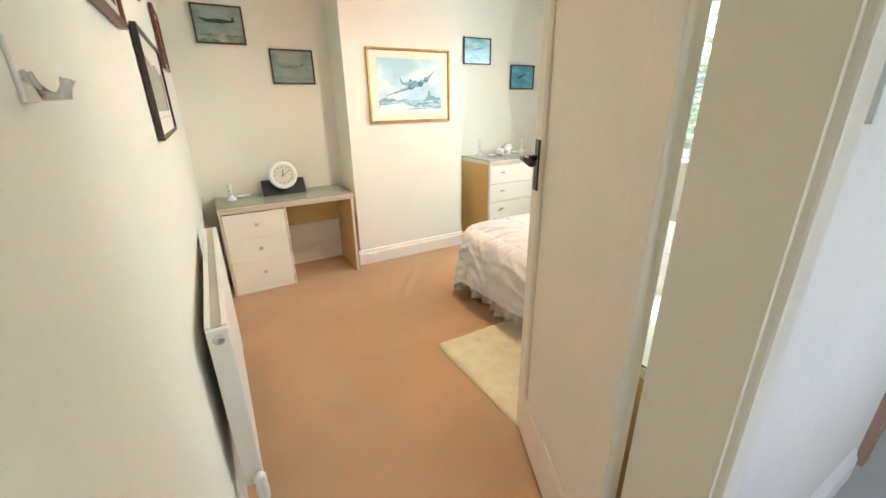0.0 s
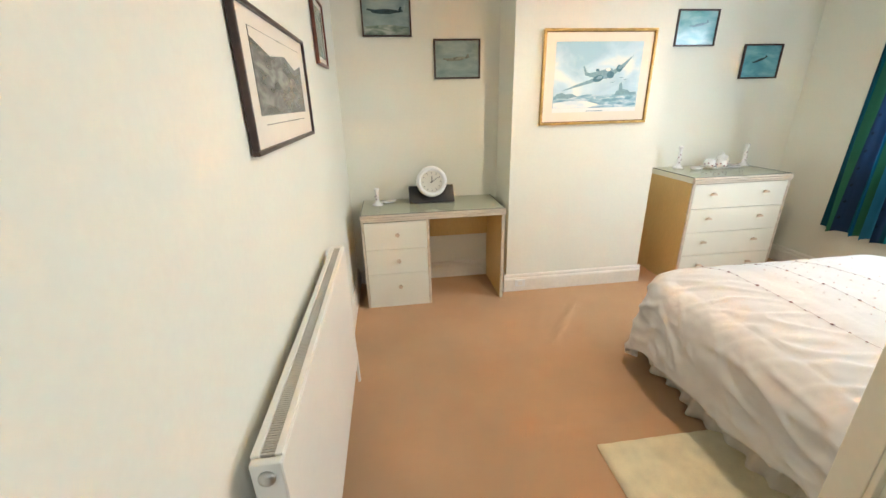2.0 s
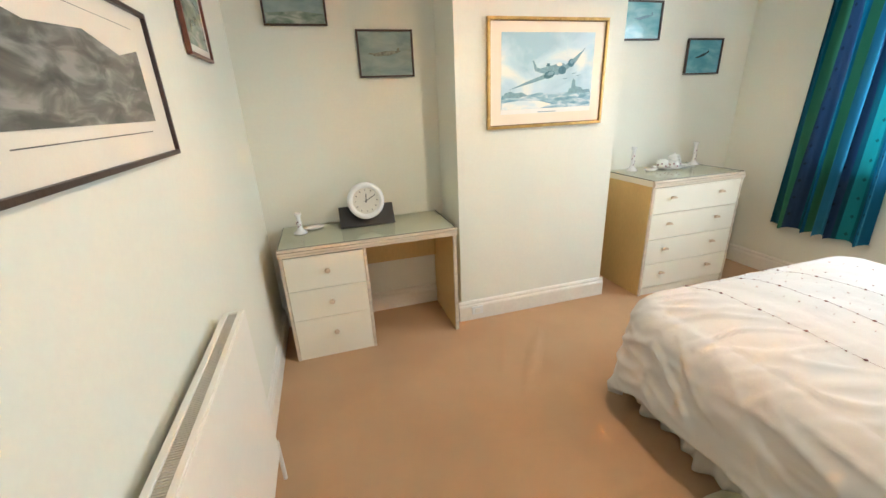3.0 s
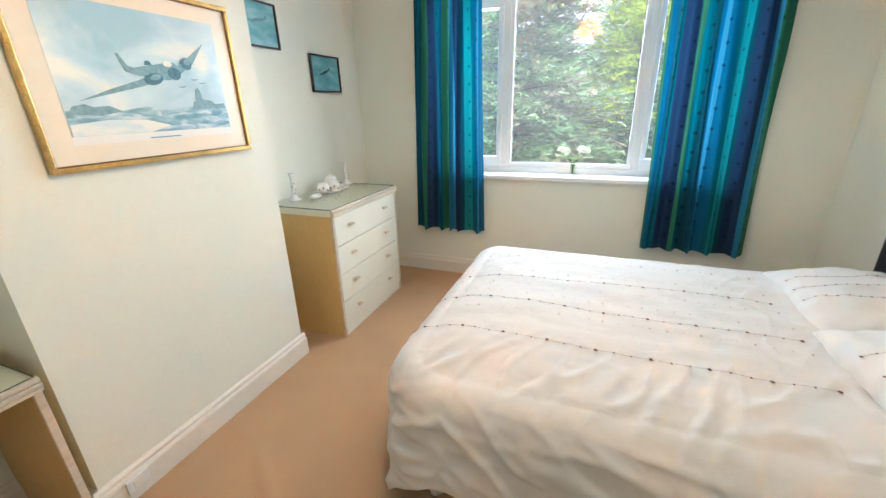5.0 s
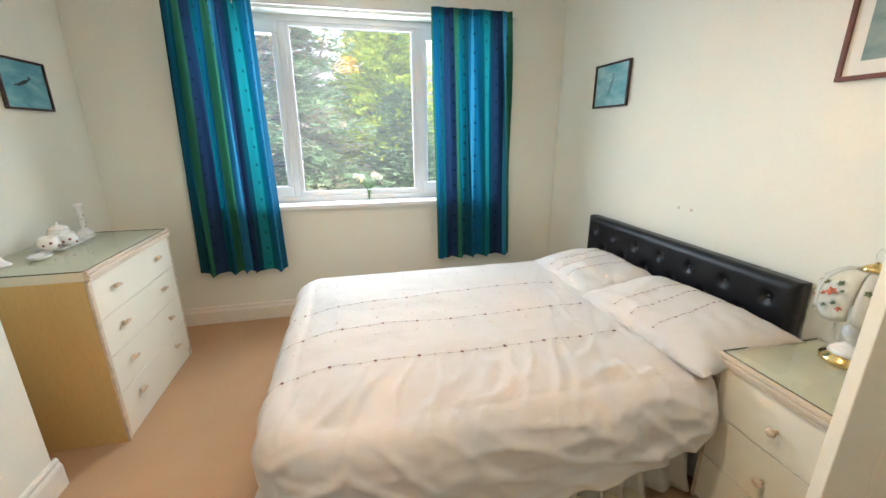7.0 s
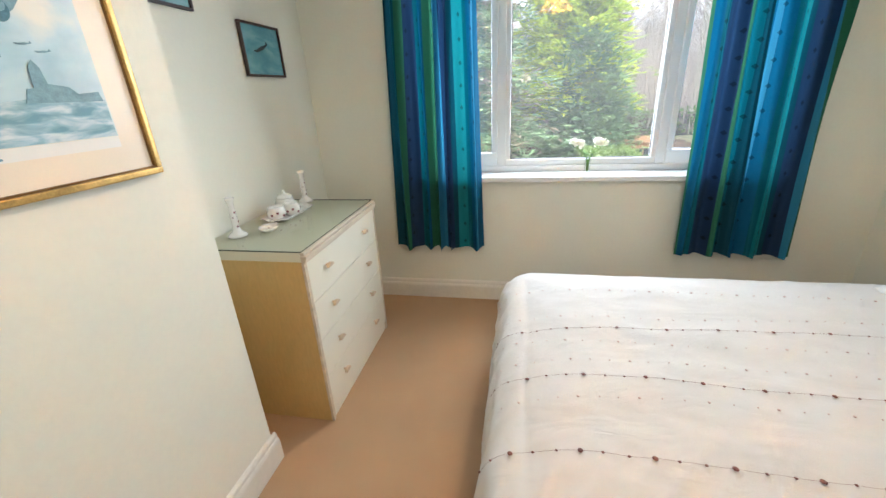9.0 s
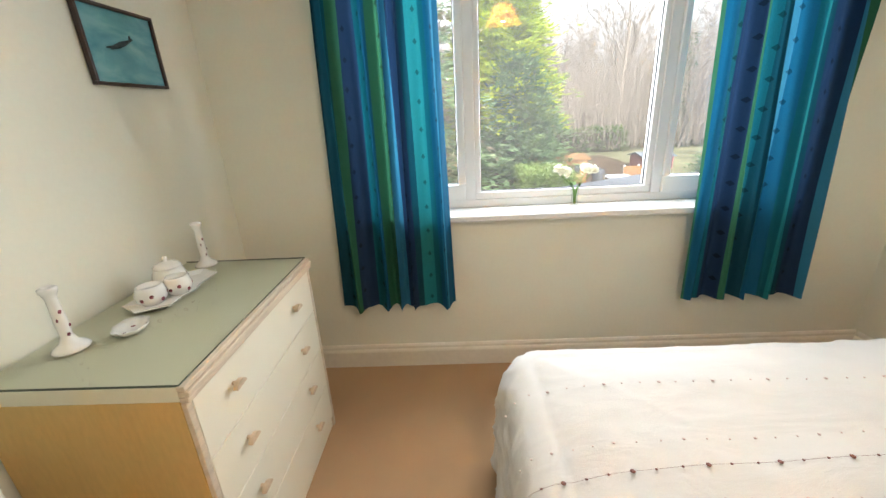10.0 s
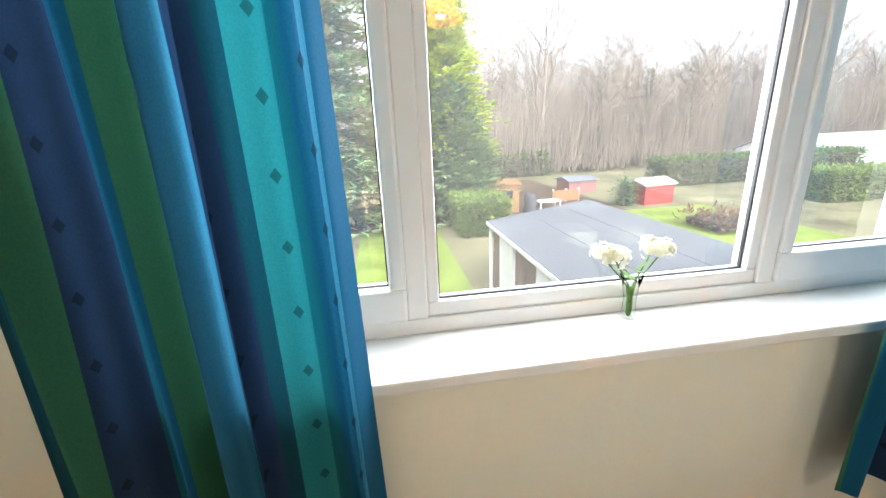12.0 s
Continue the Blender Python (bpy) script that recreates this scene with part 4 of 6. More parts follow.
side_plane(pic, -0.01, 0.01, 0.11, -0.0095, P_PLANEDARK, 0.35)
pic = picture("picture", (2.882, YS + 0.003, 1.686), 0.345, 0.268, 180, M_DARKWOOD, 0.011, D, None, None, P_TEALPALE, "small dark-framed print of an aeroplane climbing in blue")
side_plane(pic, 0.0, 0.0, 0.13, -0.0095, P_PLANEBLUE, 1.2)
pic = picture("picture", (1.44, YS + 0.003, 1.73), 0.345, 0.34, 180, M_REDWOOD, 0.016, D, (0.06, 0.06, 0.06, 0.06), M_MOUNT, P_GREYGREEN, "brown-framed print above the bedside lamp")
side_plane(pic, 0.0, 0.0, 0.12, -0.0105, P_PLANEDARK)

big = picture("picture", (1.564, YC - 0.003, 1.526), 0.768, 0.582, 0, M_GOLD, 0.016, 0.022, (0.085, 0.085, 0.105, 0.075), M_MOUNTPINK, P_SKYBLUE, "large gilt-framed print of a twin-engined bomber over snow")
Y0 = -0.0115
P_GLOW = print_material("print_cream_cloud", (0.66, 0.76, 0.80), (0.80, 0.82, 0.79), (0.86, 0.83, 0.74), 9, seed=6.0)
P_PLANEMID = mat("print_slate_aircraft", (0.11, 0.22, 0.28), 0.2, vary=0.15, scale=60, fine=300, bump=0)
# snowy ground, dark copse and a church
flat(big, "painted_ground", [(-0.296, -0.185), (0.296, -0.185), (0.296, -0.105), (0.20, -0.092), (0.05, -0.112), (-0.05, -0.098), (-0.14, -0.112), (-0.2, -0.098), (-0.296, -0.108)], Y0 - 0.0012, P_SEABLUE)
flat(big, "snow_field", [(-0.296, -0.185), (-0.05, -0.185), (0.03, -0.165), (-0.06, -0.142), (-0.18, -0.138), (-0.296, -0.150)], Y0 - 0.0020, P_GLOW)
flat(big, "copse", [(-0.29, -0.118), (-0.275, -0.095), (-0.24, -0.088), (-0.215, -0.098), (-0.17, -0.094), (-0.13, -0.112), (-0.20, -0.125)], Y0 - 0.0026, P_PLANEBLUE)
flat(big, "church", [(0.135, -0.108), (0.145, -0.082), (0.158, -0.080), (0.162, -0.040), (0.172, -0.028), (0.182, -0.042), (0.186, -0.072), (0.225, -0.078), (0.24, -0.092), (0.285, -0.088), (0.29, -0.108)], Y0 - 0.0026, P_PLANEBLUE)
flat(big, "wing", [(-0.252, -0.080), (-0.15, -0.042), (-0.05, -0.010), (0.0, 0.012), (0.03, -0.006), (-0.04, -0.030), (-0.15, -0.056)], Y0 - 0.0034, P_PLANEBLUE)
flat(big, "wing", [(0.09, 0.036), (0.15, 0.072), (0.238, 0.136), (0.175, 0.058), (0.11, 0.016)], Y0 - 0.0034, P_PLANEBLUE)
flat(big, "tail_fin", [(-0.106, 0.070), (-0.098, 0.072), (-0.078, 0.036), (-0.045, 0.026), (-0.055, 0.012), (-0.088, 0.016)], Y0 - 0.0038, P_PLANEBLUE)
flat(big, "tail_fin", [(-0.018, 0.040), (-0.012, 0.056), (0.002, 0.056), (0.010, 0.042)], Y0 - 0.0038, P_PLANEMID)
flat(big, "fuselage", [(-0.080, 0.016), (-0.055, 0.030), (0.0, 0.041), (0.045, 0.050), (0.065, 0.060), (0.095, 0.056), (0.118, 0.036), (0.108, 0.006), (0.06, -0.006), (0.0, -0.002), (-0.05, 0.006)], Y0 - 0.0042, P_PLANEBLUE)
flat(big, "nose", ellipse(0.088, 0.018, 0.026, 0.022), Y0 - 0.0050, P_PLANEMID)
flat(big, "canopy", ellipse(0.068, 0.050, 0.018, 0.010), Y0 - 0.0050, P_GLOW)
for ex, ez, ew, eh in ((0.004, -0.004, 0.036, 0.020), (0.146, 0.056, 0.021, 0.022)):
    flat(big, "engine", ellipse(ex, ez, ew, eh, 16, 0.25), Y0 - 0.0054, P_PLANEMID)
    flat(big, "engine_cowl", ellipse(ex + ew * 0.2, ez + eh * 0.3, ew * 0.6, eh * 0.5, 12, 0.25), Y0 - 0.0060, P_PLANEBLUE)
for ex, ez in ((0.17, 0.0), (0.11, -0.028), (0.20, -0.012)):
    side_plane(big, ex, ez, 0.026, Y0 - 0.0034, P_PLANEBLUE, 0.1)
# raised inner bead of the gilt frame
for x0, x1, z0, z1 in ((-0.370, 0.370, 0.270, 0.275), (-0.370, 0.370, -0.275, -0.270), (-0.370, -0.365, -0.270, 0.270), (0.365, 0.370, -0.270, 0.270)):
    part("inner_bead", boxes((x0, x1, -0.016, -0.010, z0, z1, 0.0012)), M_BRASSDARK, big, "dark gilt inner bead")
flat(big, "caption_bar", [(-0.06, -0.2075), (0.06, -0.2075), (0.06, -0.2035), (-0.06, -0.2035)], -0.0103, P_PLANEBLUE, 0.0006)
flat(big, "print_margin", [(-0.30, -0.212), (0.30, -0.212), (0.30, -0.187), (-0.30, -0.187)], -0.0100, M_WHITEPL, 0.0005)

eng = picture("picture", (XW + 0.004, 1.942, 1.463), 0.77, 0.345, 90, M_DARKWOOD, 0.012, D, (0.10, 0.10, 0.09, 0.05), M_MOUNT, P_ENGRAVE, "wide dark-framed grey engraving with an ivory mount", 0.0)
flat(eng, "sky_margin", [(-0.284, 0.121), (0.284, 0.121), (0.284, 0.075), (0.18, 0.055), (0.05, 0.085), (-0.12, 0.07), (-0.284, 0.10)], -0.0105, M_MOUNT)
flat(eng, "caption_bar", [(-0.25, -0.105), (0.25, -0.105), (0.25, -0.107), (-0.25, -0.107)], -0.0090, P_ENGRAVE, 0.0005)
picture("picture", (XW + 0.003, 2.885, 1.745), 0.33, 0.31, 90, M_REDWOOD, 0.012, D, (0.04, 0.04, 0.04, 0.04), M_MOUNT, P_OLIVE, "small brown-framed landscape print near the corner")
picture("picture", (XW + 0.003, 1.16, 1.72), 0.35, 0.28, 90, M_REDWOOD, 0.014, D, (0.05, 0.05, 0.045, 0.045), M_MOUNT, P_OLIVE, "small brown-framed landscape print beside the doorway")

# an oval plaque above the engraving, and a coat hook by the doorway
plq = thing("wall_plaque", (XW + 0.002, 2.14, 1.87), "small oval green-grey wall plaque above the engraving", "plaque")
bm = bmesh.new()
lathe(bm, [(0.075, 0), (0.078, 0.006), (0.066, 0.012), (0.060, 0.009), (0.002, 0.010)], 28, (0, 0, 0), Matrix.Rotation(radians(90), 4, "Y"))
part("body", bm, P_OLIVE, plq, smooth=True)
hook = thing("coat_hook", (XW, 0.505, 1.428), "small white coat hook on the wall by the doorway", "coat hook")
hook.matrix_world = pose(XW, 0.505, 1.428) @ Matrix.Scale(1.2, 4)
part("plate", boxes((0, 0.004, -0.014, 0.014, -0.022, 0.026, 0.0015)), M_TRIM, hook)
for yy in (-0.008, 0.010):
    bm = bmesh.new()
    tube(bm, [(0.003, yy, 0.0), (0.014, yy, -0.018), (0.024, yy, -0.017), (0.029, yy, -0.004)], 0.0045, 0.0035, 8)
    part("prong", bm, M_TRIM, hook, smooth=True)


# ---- curtains ----
def curtain_cloth():
    """Striped translucent cotton: upright bands of blue, teal, green and navy with woven leaf marks."""
    m = bpy.data.materials.new("striped_curtain_cotton")
    m.use_nodes = True
    nt = m.node_tree
    b = nt.nodes["Principled BSDF"]
    b.inputs["Roughness"].default_value = 0.75
    b.inputs["Specular IOR Level"].default_value = 0.2
    L = nt.links.new

    def node(k, **ins):
        n = nt.nodes.new("ShaderNode" + k)
        return n

    def math_node(op, a, c=None, v=None):
        n = nt.nodes.new("ShaderNodeMath")
        n.operation = op
        for i, x in enumerate((a, c, v)):
            if x is None:
                continue
            if isinstance(x, (int, float)):
                n.inputs[i].default_value = x
            else:
                L(x, n.inputs[i])
        return n.outputs[0]
    uv = node("UVMap")
    sep = node("SeparateXYZ")
    L(uv.outputs[0], sep.inputs[0])
    u, v = sep.outputs[0], sep.outputs[1]
    ramp = node("ValToRGB")
    ramp.color_ramp.interpolation = "CONSTANT"
    navy, teal, green, blue, sky_b, turq, dteal = (0.015, 0.038, 0.092), (0.008, 0.105, 0.145), (0.038, 0.155, 0.090), (0.009, 0.100, 0.200), (0.045, 0.22, 0.37), (0.018, 0.190, 0.220), (0.006, 0.055, 0.085)
    bands = ((0.0, dteal), (0.07, teal), (0.12, green), (0.185, navy), (0.30, teal), (0.37, blue), (0.43, green), (0.505, sky_b), (0.58, navy), (0.685, dteal), (0.73, turq), (0.82, teal), (0.86, blue), (0.93, sky_b), (0.96, blue))
    e = ramp.color_ramp.elements
    while len(e) < len(bands):
        e.new(0.5)
    for el, (p, c) in zip(e, bands):
        el.position = p
    for el, (p, c) in zip(e, bands):
        el.color = (*c, 1)
    L(u, ramp.inputs[0])
    # woven leaf marks in columns
    cu = math_node("MULTIPLY", u, 7.0)
    pu = math_node("ABSOLUTE", math_node("SUBTRACT", math_node("FRACT", cu), 0.5))
    off = math_node("MULTIPLY", math_node("FLOOR", cu), 0.37)
    pv = math_node("ABSOLUTE", math_node("SUBTRACT", math_node("FRACT", math_node("ADD", math_node("MULTIPLY", v, 15.0), off)), 0.5))
    mark = math_node("LESS_THAN", math_node("ADD", math_node("MULTIPLY", pu, 1.0), math_node("MULTIPLY", pv, 0.9)), 0.10)
    weave = node("TexNoise")
    weave.inputs["Scale"].default_value, weave.inputs["Detail"].default_value = 260, 3
    tc = node("TexCoord")
    L(tc.outputs["Object"], weave.inputs["Vector"])
    val = math_node("MULTIPLY_ADD", weave.outputs[0], 0.5, 0.75)
    val = math_node("MULTIPLY", val, math_node("SUBTRACT", 1.0, math_node("MULTIPLY", mark, 0.55)))
    hsv = node("HueSaturation")
    L(val, hsv.inputs["Value"])
    L(ramp.outputs[0], hsv.inputs["Color"])
    L(hsv.outputs[0], b.inputs["Base Color"])
    bump = node("Bump")
    bump.inputs["Strength"].default_value, bump.inputs["Distance"].default_value = 0.25, 0.002
    L(weave.outputs[0], bump.inputs["Height"])
    L(bump.outputs[0], b.inputs["Normal"])
    tl, mx = node("BsdfTranslucent"), node("MixShader")
    mx.inputs[0].default_value = 0.30
    L(hsv.outputs[0], tl.inputs[0])
    L(b.outputs[0], mx.inputs[1])
    L(tl.outputs[0], mx.inputs[2])
    L(mx.outputs[0], nt.nodes["Material Output"].inputs[0])
    return m


M_CURTAIN = curtain_cloth()


def curtain(name, ytop, ybot, ztop, zbot, seed, label):
    """A hanging panel with soft folds, gathered at the head; cloth coordinates run across and down it."""
    c = thing(name, (3.45, (ybot[0] + ybot[1]) / 2, zbot), label, "curtain", group="window curtains")
    oy = (ybot[0] + ybot[1]) / 2
    bm2 = bmesh.new()
    uvl = bm2.loops.layers.uv.new("cloth")
    nu, nv = 220, 40
    grid = []
    n = noise.noise
    for j in range(nv + 1):
        f = j / nv
        row = []
        ya, yb = ytop[0] + (ybot[0] - ytop[0]) * f, ytop[1] + (ybot[1] - ytop[1]) * f
        for i in range(nu + 1):
            u = i / nu
            ph = u * 2 * math.pi * 5.2 + 4.5 * n((u * 3.1, seed, f * 0.6)) + seed
            amp = (0.010 + 0.027 * min(1.0, f * 4)) * (0.75 + 0.9 * n((u * 4, seed + 2, f * 0.4)))
            x = amp * math.sin(ph) + 0.009 * math.sin(ph * 2.3 + f + 2 * n((u * 6, f * 0.8, seed))) * min(1.0, f * 3) + (0.004 * math.sin(u * 2 * math.pi * 26) * max(0.0, 1 - f * 9))
            y = ya + (yb - ya) * u + 0.010 * math.cos(ph) * min(1.0, f * 3)
            z = (ztop - zbot) * (1 - f) + (0.006 * math.sin(ph + 0.6) + 0.014 * n((u * 9, seed, 3))) * f
            row.append((bm2.verts.new((x, y - oy, z)), u, f))
        grid.append(row)
    for a, b2 in zip(grid, grid[1:]):
        for i in range(nu):
            q = (a[i], a[i + 1], b2[i + 1], b2[i])
            fc = bm2.faces.new([k[0] for k in q])
            for lp, k in zip(fc.loops, q):
                lp[uvl].uv = (k[1] if seed < 1 else (1.45 - k[1] * 0.999) % 1.0, k[2])
    part("cloth", bm2, M_CURTAIN, c, smooth=True)
    bm2 = bmesh.new()
    y0, y1 = sorted((ytop[0] - oy, ytop[1] - oy))
    box(bm2, 0.014, 0.026, y0, y1, ztop - zbot - 0.055, ztop - zbot - 0.02, 0.003)
    part("heading_tape", bm2, M_WHITEPL, c)
    return c


curtain("curtain", (3.020, 2.520), (3.075, 2.488), 2.225, 0.418, 0.4, "blue, teal and green striped cotton curtain beside the chest")
curtain("curtain", (1.372, 0.780), (1.345, 0.712), 2.225, 0.415, 2.1, "blue, teal and green striped cotton curtain beside the bed")
structure(part("curtain_rail", boxes((3.478, 3.498, 0.74, 3.06, 2.185, 2.205, 0.003), (3.498, 3.549, 1.0, 1.02, 2.19, 2.20), (3.498, 3.549, 2.78, 2.80, 2.19, 2.20), (3.498, 3.549, 1.9, 1.92, 2.19, 2.20)), M_WHITEPL), "white plastic curtain rail above the window", "curtain rail")


# ---- pendant lamp ----
pend = thing("pendant_lamp", (1.38, 1.925, 2.15), "orange fabric bell shade hanging lit from the ceiling", "ceiling lamp")
bm = bmesh.new()
prof = [(0.172, 0.0), (0.160, 0.018), (0.136, 0.045), (0.118, 0.085), (0.105, 0.125), (0.085, 0.160), (0.055, 0.178)]
rings = []
for r, z in prof:
    rings.append([bm.verts.new((r * math.cos(2 * math.pi * k / 32), r * math.sin(2 * math.pi * k / 32), z)) for k in range(32)])
for a, b in zip(rings, rings[1:]):
    for k in range(32):
        bm.faces.new((a[k], a[(k + 1) % 32], b[(k + 1) % 32], b[k]))
part("shade", bm, M_SHADE, pend, "orange fabric bell shade", smooth=True)
bm = bmesh.new()
tube(bm, [(0, 0, 0.18), (0, 0, CEIL - 2.15 - 0.02)], 0.004, seg=6)
part("flex", bm, M_WHITEPL, pend)
bm = bmesh.new()
lathe(bm, [(0.045, CEIL - 2.15 - 0.025), (0.045, CEIL - 2.15 - 0.008), (0.03, CEIL - 2.15)], 20)
part("ceiling_rose", bm, M_WHITEPL, pend, smooth=True)
bm = bmesh.new()
lathe(bm, [(0.016, 0.11), (0.018, 0.13), (0.018, 0.175), (0.008, 0.190)], 12)
part("lamp_holder", bm, M_WHITEPL, pend, smooth=True)


# ---- things on the dressing table ----
TOPZ = 0.70
clock = thing("clock", (0.456, 3.432, TOPZ), "round white clock on a black wedge, at ten past twelve", "clock")
bm = bmesh.new()
prism(bm, [(-0.035, 0.0), (0.075, 0.0), (0.075, 0.095), (0.045, 0.115)], 0.335, pose(-0.1675, 0, 0, 0, 0, 90) @ Matrix.Diagonal((1, -1, 1, 1)))
bmesh.ops.recalc_face_normals(bm, faces=bm.faces)
part("stand", bm, M_BLACK, clock, "matt black wedge stand")
lean = pose(0, -0.018, 0.155, -8, 0, 0) @ Matrix.Rotation(radians(90), 4, "X")
bm = bmesh.new()
lathe(bm, [(0.085, -0.012), (0.104, -0.008), (0.112, 0.006), (0.110, 0.020), (0.098, 0.027), (0.084, 0.024), (0.080, 0.014), (0.002, 0.013)], 40, (0, 0, 0), lean)
part("case", bm, M_WHITEPL, clock, "white moulded plastic case", smooth=True)
bm = bmesh.new()
lathe(bm, [(0.079, 0.0135), (0.079, 0.0150), (0.002, 0.0151)], 36, (0, 0, 0), lean)
dial = part("dial", bm, M_DIAL, clock)
for k in range(12):
    a = 2 * math.pi * k / 12
    bm = bmesh.new()
    box(bm, -0.0016, 0.0016, 0.058, 0.070, 0.0152, 0.0162)
    bm.transform(lean @ Matrix.Rotation(-a, 4, "Z"))
    part("hour_mark", bm, M_BLACK, dial)
for nm, a, ln, wd in (("hour_hand", 5, 0.042, 0.0028), ("minute_hand", 60, 0.062, 0.0020)):
    bm = bmesh.new()
    box(bm, -wd, wd, -0.012, ln, 0.017, 0.0185)
    bm.transform(lean @ Matrix.Rotation(radians(-a), 4, "Z"))
    part(nm, bm, M_BLACK, dial)


def candlestick(x, y, z, h, label="white floral porcelain candlestick with a round foot"):
    c = thing("candlestick", (x, y, z), label, "candlestick", group="porcelain candlesticks")
    bm2 = bmesh.new()
    k = h / 0.17
    lathe(bm2, [(0.040, 0), (0.041, 0.004), (0.036, 0.010), (0.020, 0.022), (0.013, 0.040), (0.0145, 0.075 * k), (0.013, 0.11 * k), (0.012, h - 0.030), (0.015, h - 0.020), (0.019, h - 0.012), (0.020, h - 0.004), (0.014, h), (0.010, h - 0.006), (0.010, h - 0.02)], 24)
    part("body", bm2, M_PORCELAIN, c, smooth=True)
    for i in range(4):
        bm2 = bmesh.new()
        a = -1.9 + 0.8 * math.sin(i * 2.1)
        zz = 0.045 + i * (h - 0.09) / 4
        lathe(bm2, [(0.001, -0.001), (0.0055, 0.0), (0.001, 0.001)], 7, (0.0138 * math.cos(a), 0.0138 * math.sin(a), zz), Matrix.Rotation(radians(90), 4, "X"))
        part("flower_transfer", bm2, M_FLORAL, c)
    return c


def wavy_dish(name, x, y, z, rx, ry, h, rz, label, category, lobes=8):
    """A shallow scalloped dish."""
    d = thing(name, (x, y, z), label, category)
    d.matrix_world = pose(x, y, z, 0, 0, rz)
    bm2 = bmesh.new()
    seg = 48
    rings2 = []
    for f, zz in ((0.0, 0.003), (0.62, 0.003), (0.80, h * 0.45), (1.0, h), (1.0, h - 0.003), (0.80, h * 0.3), (0.62, 0.0), (0.0, 0.0)):
        ring = []
        for k in range(seg):
            a = 2 * math.pi * k / seg
            sc = f * (1 + 0.06 * f * math.cos(lobes * a))
            ring.append(bm2.verts.new((rx * sc * math.cos(a), ry * sc * math.sin(a), zz)))
        rings2.append(ring)
    for a, b in zip(rings2, rings2[1:]):
        for k in range(seg):
            bm2.faces.new((a[k], a[(k + 1) % seg], b[(k + 1) % seg], b[k]))
    bmesh.ops.remove_doubles(bm2, verts=bm2.verts, dist=0.0003)
    part("body", bm2, M_PORCELAIN, d, smooth=True)
    for i in range(3):
        bm2 = bmesh.new()
        a = 2.1 * i + 0.4
        lathe(bm2, [(0.001, 0.0), (0.006, 0.0006), (0.001, 0.0012)], 7, (rx * 0.45 * math.cos(a), ry * 0.45 * math.sin(a), 0.0032))
        part("flower_transfer", bm2, M_FLORAL, d)
    return d


candlestick(0.052, 3.415, TOPZ, 0.125, "small white porcelain candlestick on the dressing table")
wavy_dish("trinket_dish", 0.138, 3.475, TOPZ, 0.06, 0.038, 0.016, 20, "small white scalloped porcelain trinket dish", "dish")

# ---- things on the chest ----
CTZ = 0.8525
candlestick(2.475, 3.485, CTZ, 0.175)
candlestick(3.055, 3.475, CTZ, 0.175)
tray = thing("porcelain_tray", (2.805, 3.435, CTZ), "oblong white porcelain tray with waved rim", "tray")
bm = bmesh.new()
out = [(0.175, 0.0), (0.15, 0.035), (0.13, 0.075), (0.06, 0.07), (0.0, 0.085), (-0.06, 0.07), (-0.13, 0.075), (-0.15, 0.035), (-0.175, 0.0), (-0.15, -0.035), (-0.13, -0.075), (-0.06, -0.07), (0.0, -0.085), (0.06, -0.07), (0.13, -0.075), (0.15, -0.035)]
lev = []
for f, z in ((0.80, 0.0), (0.82, 0.002), (1.0, 0.012), (1.0, 0.015), (0.80, 0.006)):
    lev.append([bm.verts.new((x * f, y * f, z)) for x, y in out])
for a, b in zip(lev, lev[1:]):
    for k in range(len(out)):
        bm.faces.new((a[k], a[(k + 1) % len(out)], b[(k + 1) % len(out)], b[k]))
bm.faces.new(lev[0][::-1])
bm.faces.new(lev[-1])
part("body", bm, M_PORCELAIN, tray)


def pot(name, x, y, z, r, h, lid, label, category):
    p = thing(name, (x, y, z), label, category)
    bm2 = bmesh.new()
    lathe(bm2, [(r * 0.6, 0), (r * 0.68, 0.004), (r * 0.95, h * 0.3), (r, h * 0.55), (r * 0.86, h * 0.85), (r * 0.78, h), (r * 0.72, h), (r * 0.70, h * 0.9)], 24)
    part("body", bm2, M_PORCELAIN, p, smooth=True)
    if lid:
        bm2 = bmesh.new()
        lathe(bm2, [(r * 0.82, h), (r * 0.82, h + 0.004), (r * 0.62, h + 0.014), (r * 0.25, h + 0.021), (0.005, h + 0.023), (0.008, h + 0.031), (0.006, h + 0.037), (0.001, h + 0.038)], 24)
        part("lid", bm2, M_PORCELAIN, p, "white porcelain lid with a knob", smooth=True)
    else:
        bm2 = bmesh.new()
        tube(bm2, [(r * 0.9, 0, h * 0.8), (r * 1.35, 0, h * 0.75), (r * 1.4, 0, h * 0.4), (r * 0.95, 0, h * 0.3)], 0.003, seg=6)
        part("handle", bm2, M_PORCELAIN, p, smooth=True)
    for i in range(5):
        bm2 = bmesh.new()
        a = -0.5 - i * 0.65
        q = (r * 0.985 * math.cos(a), r * 0.985 * math.sin(a), h * (0.45 + 0.15 * math.sin(i * 2.4)))
        lathe(bm2, [(0.001, -0.001), (0.0065, 0.0), (0.001, 0.001)], 7, q, Matrix.Rotation(a + math.pi / 2, 4, "Z") @ Matrix.Rotation(radians(90), 4, "X"))
        part("flower_transfer", bm2, M_FLORAL, p)
    return p


